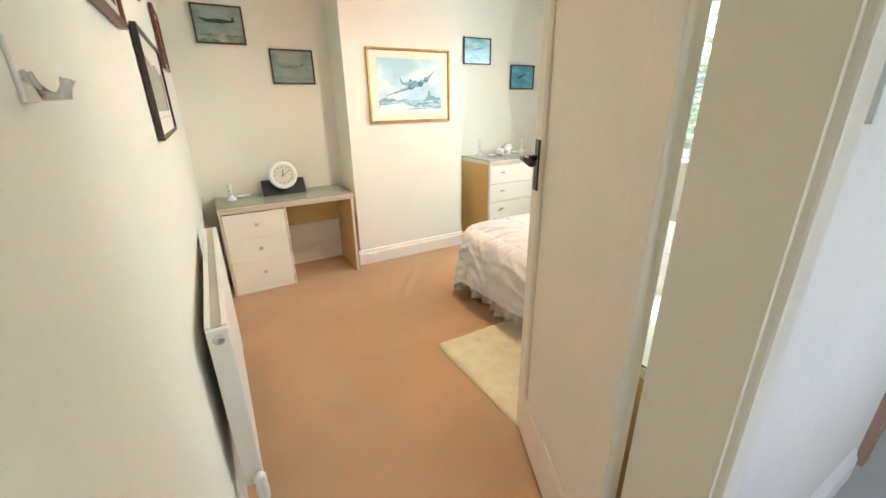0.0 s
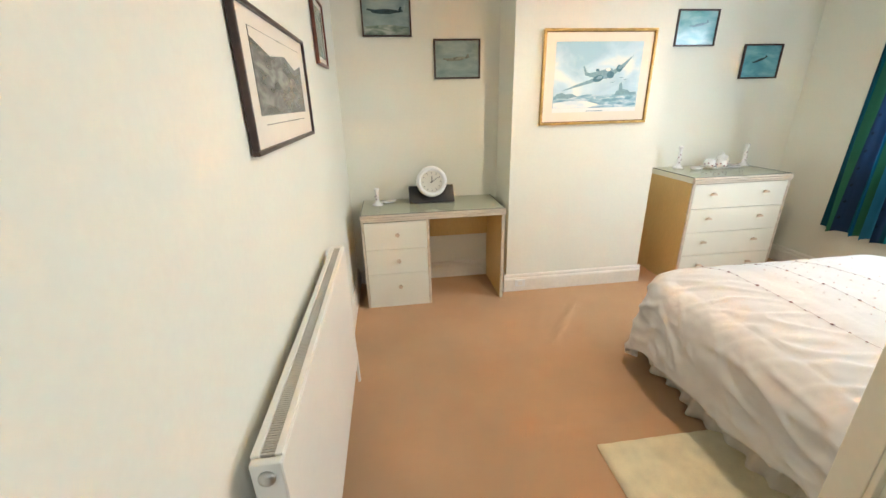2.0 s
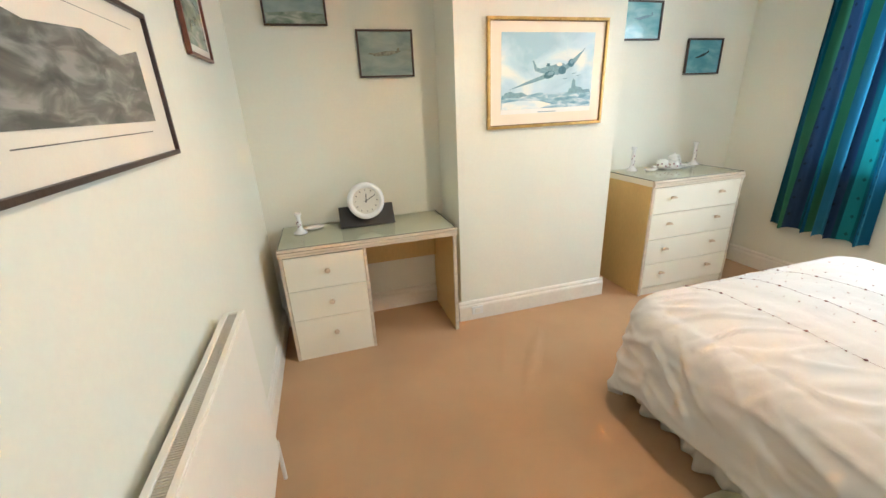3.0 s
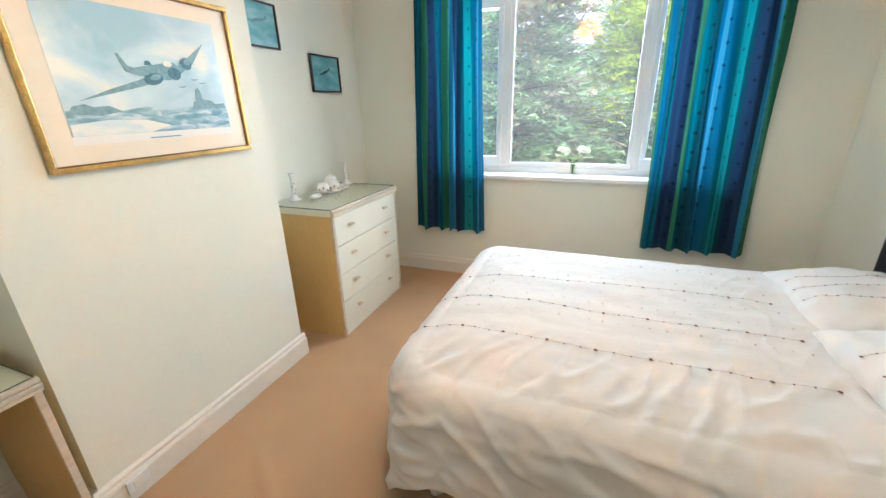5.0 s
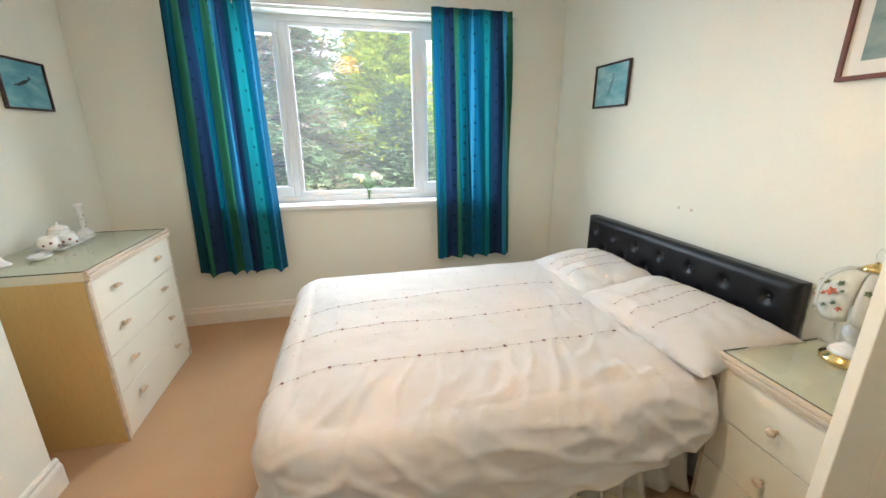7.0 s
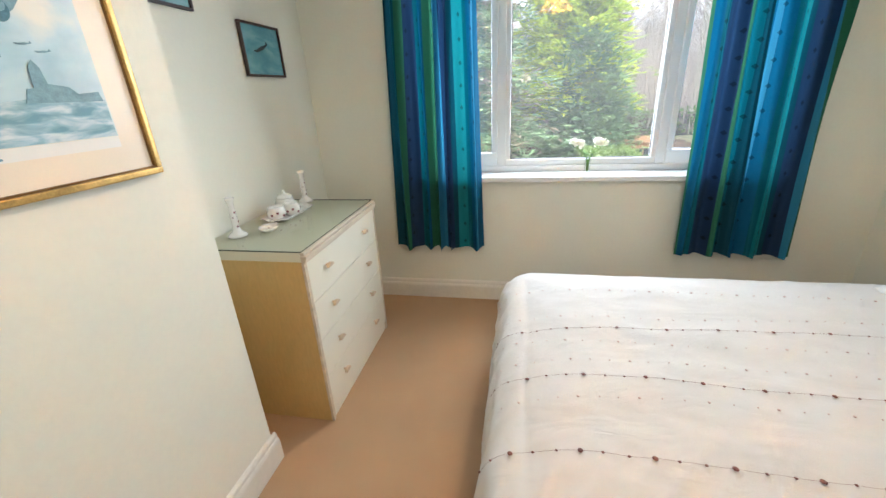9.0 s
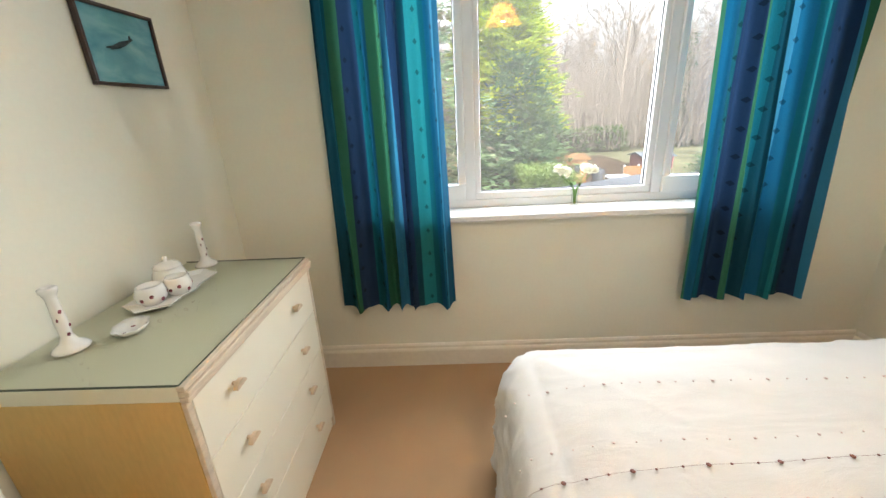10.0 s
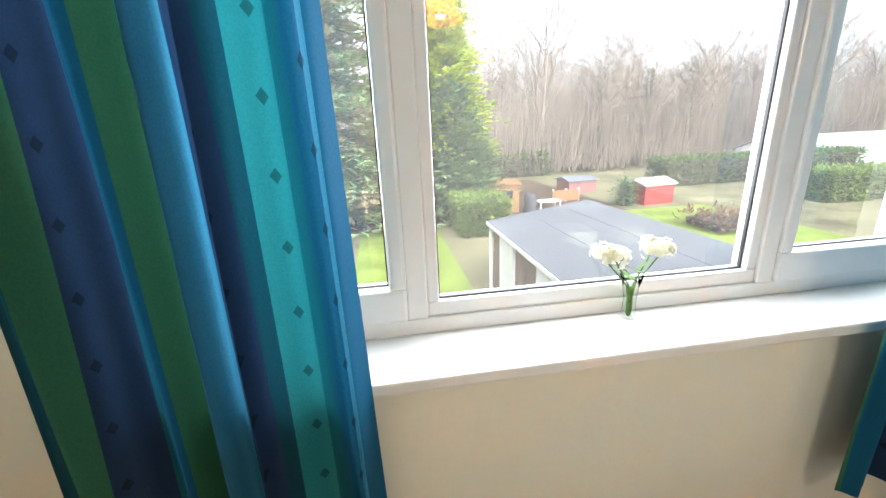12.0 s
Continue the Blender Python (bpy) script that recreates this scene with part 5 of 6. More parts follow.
pot("sugar_bowl", 2.715, 3.440, CTZ + 0.0065, 0.045, 0.060, False, "small white floral porcelain sugar bowl on the tray", "sugar bowl")
pot("cream_jug", 2.785, 3.400, CTZ + 0.0065, 0.042, 0.060, False, "small white floral porcelain cream jug on the tray", "jug")
pot("lidded_jar", 2.845, 3.468, CTZ + 0.0065, 0.052, 0.070, True, "white floral porcelain jar with a domed lid", "jar")
wavy_dish("trinket_dish", 2.555, 3.385, CTZ, 0.052, 0.042, 0.020, 15, "small white scalloped porcelain dish on the chest", "dish")

# ---- bedside lamp ----
lamp = thing("touch_lamp", (1.300, 0.402, 0.6505), "brass touch lamp with painted glass panels, unlit", "table lamp")
bm = bmesh.new()
lathe(bm, [(0.074, 0), (0.076, 0.006), (0.072, 0.016), (0.062, 0.022), (0.060, 0.030)], 32)
part("foot", bm, M_BRASS, lamp, "polished brass foot", smooth=True)
bm = bmesh.new()
lathe(bm, [(0.058, 0.030), (0.050, 0.042), (0.030, 0.056), (0.018, 0.066), (0.018, 0.074), (0.030, 0.088), (0.036, 0.106), (0.030, 0.124), (0.016, 0.136)], 28)
part("stem", bm, M_PORCELAIN, lamp, "white floral porcelain stem", smooth=True)
bm = bmesh.new()
tube(bm, [(0, 0, 0.134), (0, 0, 0.335)], 0.005, seg=8)
lathe(bm, [(0.035, 0.322), (0.038, 0.327), (0.022, 0.338), (0.008, 0.345), (0.006, 0.350)], 18)
part("gallery", bm, M_BRASS, lamp, smooth=True)
bm = bmesh.new()
lathe(bm, [(0.004, 0.350), (0.009, 0.360), (0.010, 0.374), (0.006, 0.388), (0.002, 0.396)], 12)
part("finial", bm, M_VASE, lamp, "clear glass finial", smooth=True)
M_SHADEGLASS = translucent("painted_frosted_glass", (0.84, 0.83, 0.75), 0.38, rough=0.10, vary=0.05, scale=30, bump=0)
M_ORANGEFLOWER = mat("painted_orange_flower", (0.55, 0.13, 0.05), 0.3, vary=0.35, scale=80, fine=300, bump=0)
M_LEAFPAINT = mat("painted_leaf", (0.10, 0.14, 0.06), 0.3, vary=0.35, scale=80, fine=300, bump=0)


def shade_pt(a, f, lift=0.0):
    """On the umbrella-shaped shade: a round it, f from crown to rim."""
    r = 0.034 + 0.082 * math.sin(f * math.pi * 0.64) ** 0.9 + lift
    z = 0.322 - 0.122 * (1 - math.cos(f * math.pi / 2 * 1.16)) + lift * 0.5
    return Vector((r * math.cos(a), r * math.sin(a), z))


for k in range(6):
    a0 = k * math.pi / 3 + 0.25
    bm = bmesh.new()
    na, nf = 10, 10
    g = []
    for j in range(nf + 1):
        f = j / nf
        row = []
        for i in range(na + 1):
            q = (i / na - 0.5)
            bow = 0.010 * (1 - (2 * q) ** 2) * f
            drop = -0.018 * (1 - (2 * q) ** 2) * f ** 3
            row.append(bm.verts.new(shade_pt(a0 + q * 0.99, f, bow) + Vector((0, 0, drop))))
        g.append(row)
    for j in range(nf):
        for i in range(na):
            bm.faces.new((g[j][i], g[j + 1][i], g[j + 1][i + 1], g[j][i + 1]))
    panel = part("shade_panel", bm, M_SHADEGLASS, lamp, "curved frosted glass panel with painted flowers", smooth=True)
    panel.modifiers.new("glass", "SOLIDIFY").thickness = 0.003
    for q, f, s, mm in ((0.02, 0.62, 0.019, M_ORANGEFLOWER), (-0.30, 0.52, 0.012, M_LEAFPAINT), (0.30, 0.84, 0.012, M_ORANGEFLOWER), (0.10, 0.46, 0.011, M_LEAFPAINT), (-0.18, 0.70, 0.011, M_ORANGEFLOWER), (0.16, 0.78, 0.010, M_LEAFPAINT), (-0.05, 0.86, 0.012, M_LEAFPAINT), (0.24, 0.58, 0.008, M_LEAFPAINT)):
        bm = bmesh.new()
        c = shade_pt(a0 + q, f, 0.010 * (1 - (2 * q) ** 2) * f + 0.003)
        nrm = Vector((math.cos(a0 + q), math.sin(a0 + q), 0.9)).normalized()
        rot = nrm.to_track_quat("Z", "Y").to_matrix().to_4x4()
        ring = [bm.verts.new(Vector(c) + rot @ Vector((s * (0.75 + 0.25 * math.cos(5 * t)) * math.cos(t), s * (0.75 + 0.25 * math.cos(5 * t)) * math.sin(t), -0.25 * s * 0.3))) for t in [2 * math.pi * i / 20 for i in range(20)]]
        top_v = bm.verts.new(Vector(c) + nrm * 0.001)
        for i in range(20):
            bm.faces.new((ring[i], ring[(i + 1) % 20], top_v))
        part("painted_flower", bm, mm, panel)

# ---- vase on the sill ----
vase = thing("vase", (3.652, 1.850, WZ0), "small clear glass vase of cream artificial flowers", "vase")
bm = bmesh.new()
lathe(bm, [(0.020, 0), (0.021, 0.004), (0.017, 0.020), (0.015, 0.050), (0.019, 0.085), (0.028, 0.115), (0.027, 0.115), (0.018, 0.085), (0.0135, 0.050), (0.015, 0.020), (0.016, 0.008)], 20)
part("glass", bm, M_VASE, vase, "clear glass", smooth=True).visible_shadow = False
rv = random.Random(8)
heads = ((-0.012, 0.058, 0.172), (0.012, -0.058, 0.178), (-0.01, 0.090, 0.182), (0.014, -0.088, 0.172))
for hx, hy, hz in heads:
    bm = bmesh.new()
    tube(bm, [(0, 0, 0.015), (hx * 0.2, hy * 0.15, 0.09), (hx, hy, hz - 0.006)], 0.0022, seg=5)
    part("stalk", bm, M_STEM, vase)
    bm = bmesh.new()
    size = 0.036 if abs(hy) < 0.07 else 0.030
    for k in range(46):
        d = Vector((rv.uniform(-1, 1), rv.uniform(-1, 1), rv.uniform(-0.35, 1))).normalized()
        c = Vector((hx, hy, hz)) + d * size * rv.uniform(0.35, 1.0)
        rot = d.to_track_quat("Z", "Y").to_matrix()
        s = size * rv.uniform(0.25, 0.45)
        vs = [bm.verts.new(c + rot @ Vector((s * math.cos(t), s * 0.7 * math.sin(t), 0.2 * s * math.cos(2 * t)))) for t in (0, 1.05, 2.1, 3.14, 4.2, 5.25)]
        bm.faces.new(vs)
    part("flower_head", bm, M_PETAL, vase, "cream ruffled flower head")
for k in range(7):
    bm = bmesh.new()
    a = 0.9 * k
    base = Vector((0, 0, 0.10 + 0.006 * k))
    tip = Vector((0.035 * math.cos(a), 0.05 * math.sin(a), 0.115 + 0.02 * (k % 3)))
    side = Vector((-math.sin(a), math.cos(a), 0)) * 0.008
    mid = base.lerp(tip, 0.55)
    vs = [bm.verts.new(q) for q in (base, mid + side, tip, mid - side)]
    bm.faces.new(vs)
    part("leaf", bm, M_STEM, vase)
bm = bmesh.new()
lathe(bm, [(0.003, 0.004), (0.007, 0.012), (0.008, 0.04), (0.006, 0.065), (0.002, 0.085)], 10)
part("wrapped_foliage", bm, M_STEM, vase, smooth=True)

# socket on the chimney skirting, and two old fixings above the headboard
sock = thing("wall_socket", (1.10, YC - 0.0205, 0.07), "small white plastic socket on the skirting board", "socket")
part("plate", boxes((-0.04, 0.04, -0.008, 0, -0.028, 0.028, 0.002)), M_WHITEPL, sock)
part("cover", boxes((-0.018, 0.018, -0.011, -0.008, -0.016, 0.016, 0.001)), M_TRIM, sock)
for x in (2.20, 2.12):
    bm = bmesh.new()
    lathe(bm, [(0.009, 0), (0.008, 0.003), (0.003, 0.004)], 10, (0, 0, 0), Matrix.Rotation(radians(-90), 4, "X"))
    ob = part("wall_plug", bm, M_EDGE)
    ob.location = (x, YS, 1.01)
    tagged(ob, "old filled fixing mark in the plaster wall", "wall plug")


# ---- garden ----
M_GROUND = mat("garden_ground", (0.16, 0.15, 0.085), 0.95, vary=0.25, scale=0.35, fine=6, bump=0.6, spec=0.1)
M_LAWN = mat("lawn_grass", (0.17, 0.225, 0.045), 0.95, vary=0.2, scale=0.8, fine=30, bump=0.8, spec=0.1)
M_EARTH = mat("bare_brown_earth", (0.085, 0.058, 0.038), 0.95, vary=0.3, scale=0.9, fine=14, bump=0.6, spec=0.1)
M_FELT = mat("grey_roof_felt", (0.13, 0.14, 0.155), 0.9, vary=0.12, scale=0.7, fine=40, bump=0.4, spec=0.15)
M_GARWALL = mat("brown_garage_boards", (0.16, 0.10, 0.08), 0.7, vary=0.2, scale=3, fine=40, bump=0.4)
M_WHITEWOOD = mat("white_outdoor_paint", (0.72, 0.72, 0.72), 0.5, vary=0.05)
M_SHEDWOOD = mat("orange_shed_timber", (0.24, 0.12, 0.045), 0.7, vary=0.2, scale=3, fine=30, bump=0.4, stretch=(1, 1, 6))
M_REDPAINT = mat("red_shed_paint", (0.28, 0.030, 0.022), 0.6, vary=0.15, scale=3, fine=30, bump=0.3)
M_METALROOF = mat("pale_metal_roof", (0.52, 0.56, 0.60), 0.4, vary=0.08, scale=2, fine=20, bump=0.1)
M_GREYROOF = mat("weathered_grey_roof", (0.27, 0.29, 0.31), 0.7, vary=0.1, scale=1, fine=12, bump=0.2)
M_BARK = mat("pale_winter_bark", (0.27, 0.22, 0.175), 0.9, vary=0.2, scale=2, fine=30, bump=0.4)
M_TWIG = mat("winter_twigs", (0.285, 0.235, 0.19), 0.9, vary=0.15, scale=0.4, fine=3, bump=0)
M_DARKBARK = mat("dark_bark", (0.09, 0.07, 0.055), 0.9, vary=0.25, scale=3, fine=30, bump=0.5)
M_DARKCOVER = mat("dark_grey_cover", (0.05, 0.052, 0.058), 0.6, vary=0.2, scale=6, fine=40, bump=0.3)
M_DARKWIN = mat("dark_shed_window", (0.02, 0.025, 0.03), 0.1, vary=0.1, bump=0)


def foliage(name, dark, mid, light, patch, patch_share, scale=0.5):
    """Leaf colour that differs from spray to spray, with larger browned patches."""
    m = bpy.data.materials.new(name)
    m.use_nodes = True
    nt = m.node_tree
    b = nt.nodes["Principled BSDF"]
    b.inputs["Roughness"].default_value = 0.6
    b.inputs["Specular IOR Level"].default_value = 0.25
    geo, ramp, tc, n1, step, mix = (nt.nodes.new("ShaderNode" + k) for k in ("NewGeometry", "ValToRGB", "TexCoord", "TexNoise", "MapRange", "Mix"))
    e = ramp.color_ramp.elements
    e[0].color, e[1].color = (*dark, 1), (*light, 1)
    k = e.new(0.5)
    k.color = (*mid, 1)
    nt.links.new(geo.outputs["Random Per Island"], ramp.inputs[0])
    n1.inputs["Scale"].default_value, n1.inputs["Detail"].default_value = scale, 3
    nt.links.new(tc.outputs["Object"], n1.inputs["Vector"])
    step.inputs["From Min"].default_value, step.inputs["From Max"].default_value = 0.62 - patch_share * 0.3, 0.70 - patch_share * 0.3
    nt.links.new(n1.outputs[0], step.inputs["Value"])
    mix.data_type = "RGBA"
    nt.links.new(step.outputs[0], mix.inputs["Factor"])
    nt.links.new(ramp.outputs[0], mix.inputs[6])
    mix.inputs[7].default_value = (*patch, 1)
    nt.links.new(mix.outputs[2], b.inputs["Base Color"])
    tl, mx = nt.nodes.new("ShaderNodeBsdfTranslucent"), nt.nodes.new("ShaderNodeMixShader")
    mx.inputs[0].default_value = 0.42
    nt.links.new(mix.outputs[2], tl.inputs[0])
    nt.links.new(b.outputs[0], mx.inputs[1])
    nt.links.new(tl.outputs[0], mx.inputs[2])
    nt.links.new(mx.outputs[0], nt.nodes["Material Output"].inputs[0])
    return m


M_LIME = foliage("yellow_green_cypress", (0.20, 0.29, 0.02), (0.45, 0.53, 0.035), (0.70, 0.74, 0.08), (0.24, 0.34, 0.06), 0.25, 0.35)
M_GREYGREEN = foliage("grey_green_conifer", (0.13, 0.23, 0.11), (0.25, 0.36, 0.17), (0.40, 0.50, 0.25), (0.40, 0.32, 0.20), 0.35, 0.45)
M_SPRUCE = foliage("dark_green_spruce", (0.07, 0.13, 0.06), (0.15, 0.24, 0.10), (0.26, 0.36, 0.16), (0.20, 0.28, 0.10), 0.30, 0.5)
M_RUSSET = foliage("russet_twigs", (0.14, 0.08, 0.05), (0.24, 0.15, 0.10), (0.34, 0.23, 0.16), (0.20, 0.16, 0.08), 0.30, 0.5)
M_HEDGE = foliage("clipped_hedge", (0.05, 0.09, 0.03), (0.11, 0.17, 0.05), (0.20, 0.27, 0.09), (0.12, 0.15, 0.06), 0.3, 0.5)
M_IVYDARK = foliage("dark_ivy", (0.03, 0.05, 0.02), (0.06, 0.09, 0.035), (0.10, 0.14, 0.06), (0.08, 0.08, 0.04), 0.3, 0.8)
M_IVY = foliage("ivy_leaves", (0.10, 0.17, 0.04), (0.21, 0.29, 0.07), (0.36, 0.42, 0.14), (0.15, 0.20, 0.06), 0.3, 0.8)


def pydata(name, verts, faces, material, parent=None, label=""):
    me = bpy.data.meshes.new(name)
    me.from_pydata([tuple(v) for v in verts], [], faces)
    me.materials.append(material)
    ob = new(name, me)
    ob.parent = parent
    if label:
        tagged(ob, label)
    return ob


def sprays(points, dirs, size, rng, leaflets=4):
    """Feathery sprays: a long blade with side leaflets, each a small folded diamond."""
    verts, faces = [], []

    def blade(c, d, w, l, up):
        side = d.cross(up)
        if side.length < 1e-4:
            side = d.orthogonal()
        side.normalize()
        i = len(verts)
        verts.extend((c, c + d * l * 0.45 + side * w, c + d * l, c + d * l * 0.45 - side * w))
        faces.append((i, i + 1, i + 2, i + 3))
    for c, d in zip(points, dirs):
        s = size * rng.uniform(0.6, 1.35)
        up = Vector((rng.uniform(-0.5, 0.5), rng.uniform(-0.5, 0.5), 1))
        blade(c, d, s * 0.13, s, up)
        side = d.cross(Vector((0, 0, 1)))
        for k in range(leaflets):
            f = 0.15 + 0.7 * k / leaflets
            sg = 1 if k % 2 else -1
            dd = (d * 0.75 + side * sg * 0.7 + Vector((0, 0, rng.uniform(-0.35, 0.2)))).normalized()
            blade(c + d * s * f, dd, s * 0.10, s * rng.uniform(0.40, 0.62), up)
    return verts, faces


def conifer(x, y, h, r, material, label, seed, count=5200, size=0.55, skirt=0.06, droop=0.25):
    """A tall conifer: tapered trunk, tiers of limbs, and a crown of drooping sprays with gaps."""
    rng = random.Random(seed)
    t = thing("conifer_tree", (x, y, GROUND), label, "tree")
    bm2 = bmesh.new()
    tube(bm2, [(0, 0, -0.1), (0.05, 0.02, h * 0.4), (0, 0, h * 0.97)], 0.22, 0.02, 8)
    part("trunk", bm2, M_DARKBARK, t)
    bm2 = bmesh.new()
    pts, dirs = [], []
    limbs = 130
    for i in range(limbs):
        f = skirt + (1 - skirt) * (i + rng.random()) / limbs
        a = i * 2.399 + rng.uniform(-0.4, 0.4)
        reach = r * (1 - f) ** 0.72 * rng.uniform(0.72, 1.15) * (0.75 + 0.25 * math.sin(min(1.0, f / 0.15) * math.pi / 2)) + 0.12
        base = Vector((0, 0, h * f))
        tip = Vector((math.cos(a) * reach, math.sin(a) * reach, h * f - droop * reach * (1 - f) + 0.25 * reach * f))
        tube(bm2, [base, base.lerp(tip, 0.5) + Vector((0, 0, 0.12 * reach)), tip], 0.05 * (1 - f) + 0.012, 0.008, 4)
        n = max(8, int(count / limbs * (0.35 + 1.3 * (1 - f))))
        for k in range(n):
            g = rng.random() ** 0.6
            p = base.lerp(tip, g) + Vector((0, 0, 0.12 * reach * math.sin(g * math.pi)))
            spread = 0.16 + 0.22 * reach * g * 0.8
            p += Vector((rng.gauss(0, spread), rng.gauss(0, spread), rng.gauss(0, 0.18)))
            d = Vector((math.cos(a) + rng.uniform(-0.7, 0.7), math.sin(a) + rng.uniform(-0.7, 0.7), rng.uniform(-0.45, 0.35) + 0.5 * f)).normalized()
            pts.append(p)
            dirs.append(d)
    part("limbs", bm2, M_DARKBARK, t)
    v, f = sprays(pts, dirs, size, rng)
    tagged(pydata("crown", v, f, material, t), kind="stuff")
    return t


def hedge(name, x0, x1, y0, y1, z1, material, label, count, size, seed):
    """A clipped hedge: a dark core covered in leaf sprays with an uneven face."""
    rng = random.Random(seed)
    t = thing(name, ((x0 + x1) / 2, (y0 + y1) / 2, GROUND), label, "hedge")
    cx, cy, hh = (x1 - x0) / 2, (y1 - y0) / 2, z1 - GROUND
    bm2 = bmesh.new()
    box(bm2, -cx + 0.2, cx - 0.2, -cy + 0.2, cy - 0.2, 0, hh - 0.2, 0.25, 2)
    part("core", bm2, M_DARKBARK, t)
    pts, dirs = [], []
    for k in range(count):
        q = rng.random()
        if q < 0.4:
            p, d = Vector((rng.uniform(-cx, cx), rng.uniform(-cy, cy), hh - 0.12)), Vector((0, 0, 1))
        elif q < 0.75:
            p, d = Vector((-cx + 0.1, rng.uniform(-cy, cy), rng.uniform(0.05, hh))), Vector((-1, 0, 0.2))
        else:
            s = rng.choice((-1, 1))
            p, d = Vector((rng.uniform(-cx, cx), s * (cy - 0.1), rng.uniform(0.05, hh))), Vector((0, s, 0.2))
        p += Vector((rng.gauss(0, 0.1), rng.gauss(0, 0.1), rng.gauss(0, 0.08)))
        pts.append(p)
        dirs.append((d + Vector((rng.uniform(-1, 1), rng.uniform(-1, 1), rng.uniform(-0.6, 0.8)))).normalized())
    v, f = sprays(pts, dirs, size, rng, 3)
    tagged(pydata("leaves", v, f, material, t), kind="stuff")
    return t


def branch_sticks(rng, start, d, length, radius, depth, out, spread=0.5):
    """Limbs of a bare tree, as (points, radius, radius) rows."""
    mid = start + d * length * 0.5 + Vector((rng.gauss(0, 0.04), rng.gauss(0, 0.04), 0)) * length
    end = start + d * length + Vector((rng.gauss(0, 0.06), rng.gauss(0, 0.06), 0.02)) * length
    out.append(([start, mid, end], radius, radius * 0.6, depth))
    if depth == 0:
        return
    for k in range(4 if depth > 1 else 5):
        f = rng.uniform(0.35, 1.0)
        s = start.lerp(end, f) if f < 0.95 else end
        nd = (d + Vector((rng.gauss(0, spread), rng.gauss(0, spread), rng.gauss(0.12, spread * 0.6)))).normalized()
        branch_sticks(rng, s, nd, length * rng.uniform(0.45, 0.68), radius * 0.5, depth - 1, out, spread)


def stick_mesh(rows, seg=3):
    verts, faces = [], []
    for pts, r0, r1, _ in rows:
        rings = []
        for i, p in enumerate(pts):
            d = (pts[-1] - pts[0]).normalized()
            a = d.orthogonal().normalized()
            b = d.cross(a)
            r = r0 + (r1 - r0) * i / (len(pts) - 1)
            k0 = len(verts)
            for k in range(seg):
                t = 2 * math.pi * k / seg
                verts.append(p + r * (math.cos(t) * a + math.sin(t) * b))
            rings.append(k0)
        for a, b in zip(rings, rings[1:]):
            for k in range(seg):
                faces.append((a + k, a + (k + 1) % seg, b + (k + 1) % seg, b + k))
    return verts, faces


def bare_tree(x, y, h, seed, label, spread=0.45, radius=0.16, material=None):
    rng = random.Random(seed)
    t = thing("bare_tree", (x, y, GROUND), label, "tree", group="bare winter trees")
    rows = []
    trunk = [Vector((0, 0, -0.1)), Vector((0.1, 0.05, h * 0.3)), Vector((0.05, -0.1, h * 0.62))]
    bm2 = bmesh.new()
    tube(bm2, trunk, radius, radius * 0.5, 7)
    part("trunk", bm2, material or M_BARK, t)
    for k in range(13):
        f = 0.35 + 0.65 * k / 12
        a = 2.4 * k
        s = Vector((0.07, 0, h * 0.62 * f))
        d = Vector((math.cos(a) * 0.55, math.sin(a) * 0.55, 0.9)).normalized()
        branch_sticks(rng, s, d, h * 0.26 * (1.25 - 0.45 * f), radius * 0.38, 4, rows, spread)
    v, f = stick_mesh(rows)
    tagged(pydata("crown", v, f, material or M_BARK, t), kind="stuff")
    return t


def ivy_trunk(t, z0, z1, r, seed):
    """Ivy climbing a trunk in uneven clumps."""
    rng = random.Random(seed)
    pts, dirs = [], []
    for k in range(900):
        z = rng.uniform(z0, z1)
        a = rng.uniform(0, 2 * math.pi)
        clump = 0.35 + 0.65 * max(0.0, 0.5 + noise.noise((z * 0.9, seed, 0.0)))
        q = r * clump * rng.random() ** 0.5
        pts.append(Vector((0.06 + q * math.cos(a), q * math.sin(a), z)))
        dirs.append(Vector((math.cos(a), math.sin(a), rng.uniform(-0.6, 0.6))).normalized())
    v2, f2 = sprays(pts, dirs, 0.26, rng, 2)
    tagged(pydata("ivy", v2, f2, M_IVYDARK, t, "dark ivy leaves"), kind="stuff")


bm = bmesh.new()
G = 3000
bm.faces.new([bm.verts.new(p) for p in ((-G, -G, GROUND), (G, -G, GROUND), (G, G, GROUND), (-G, G, GROUND))])
structure(part("ground", bm, M_GROUND), "rough winter garden ground of earth and grass", "ground")
structure(part("lawn", boxes((3.9, 19.6, 0.3, 3.6, GROUND + 0.003, GROUND + 0.02)), M_LAWN), "strip of bright green lawn beside the garage", "lawn")
structure(part("lawn_neighbour", boxes((13.0, 20.4, -13.5, -8.8, GROUND + 0.003, GROUND + 0.02)), M_LAWN), "green lawn of the neighbouring garden", "lawn")

structure(part("earth_bed", boxes((19.8, 34.0, -9.5, 14.0, GROUND + 0.002, GROUND + 0.012)), M_EARTH), "bare brown earth strewn with needles under the trees", "ground")

# garage with a flat felt roof and a slanting back wall
def slab(bm2, corners, z0, z1):
    """A level slab over a four-cornered plan."""
    lo, hi = ([bm2.verts.new((x, y, z)) for x, y in corners] for z in (z0, z1))
    bm2.faces.new(lo[::-1])
    bm2.faces.new(hi)
    for k in range(len(corners)):
        k2 = (k + 1) % len(corners)
        bm2.faces.new((lo[k], lo[k2], hi[k2], hi[k]))
    return bm2


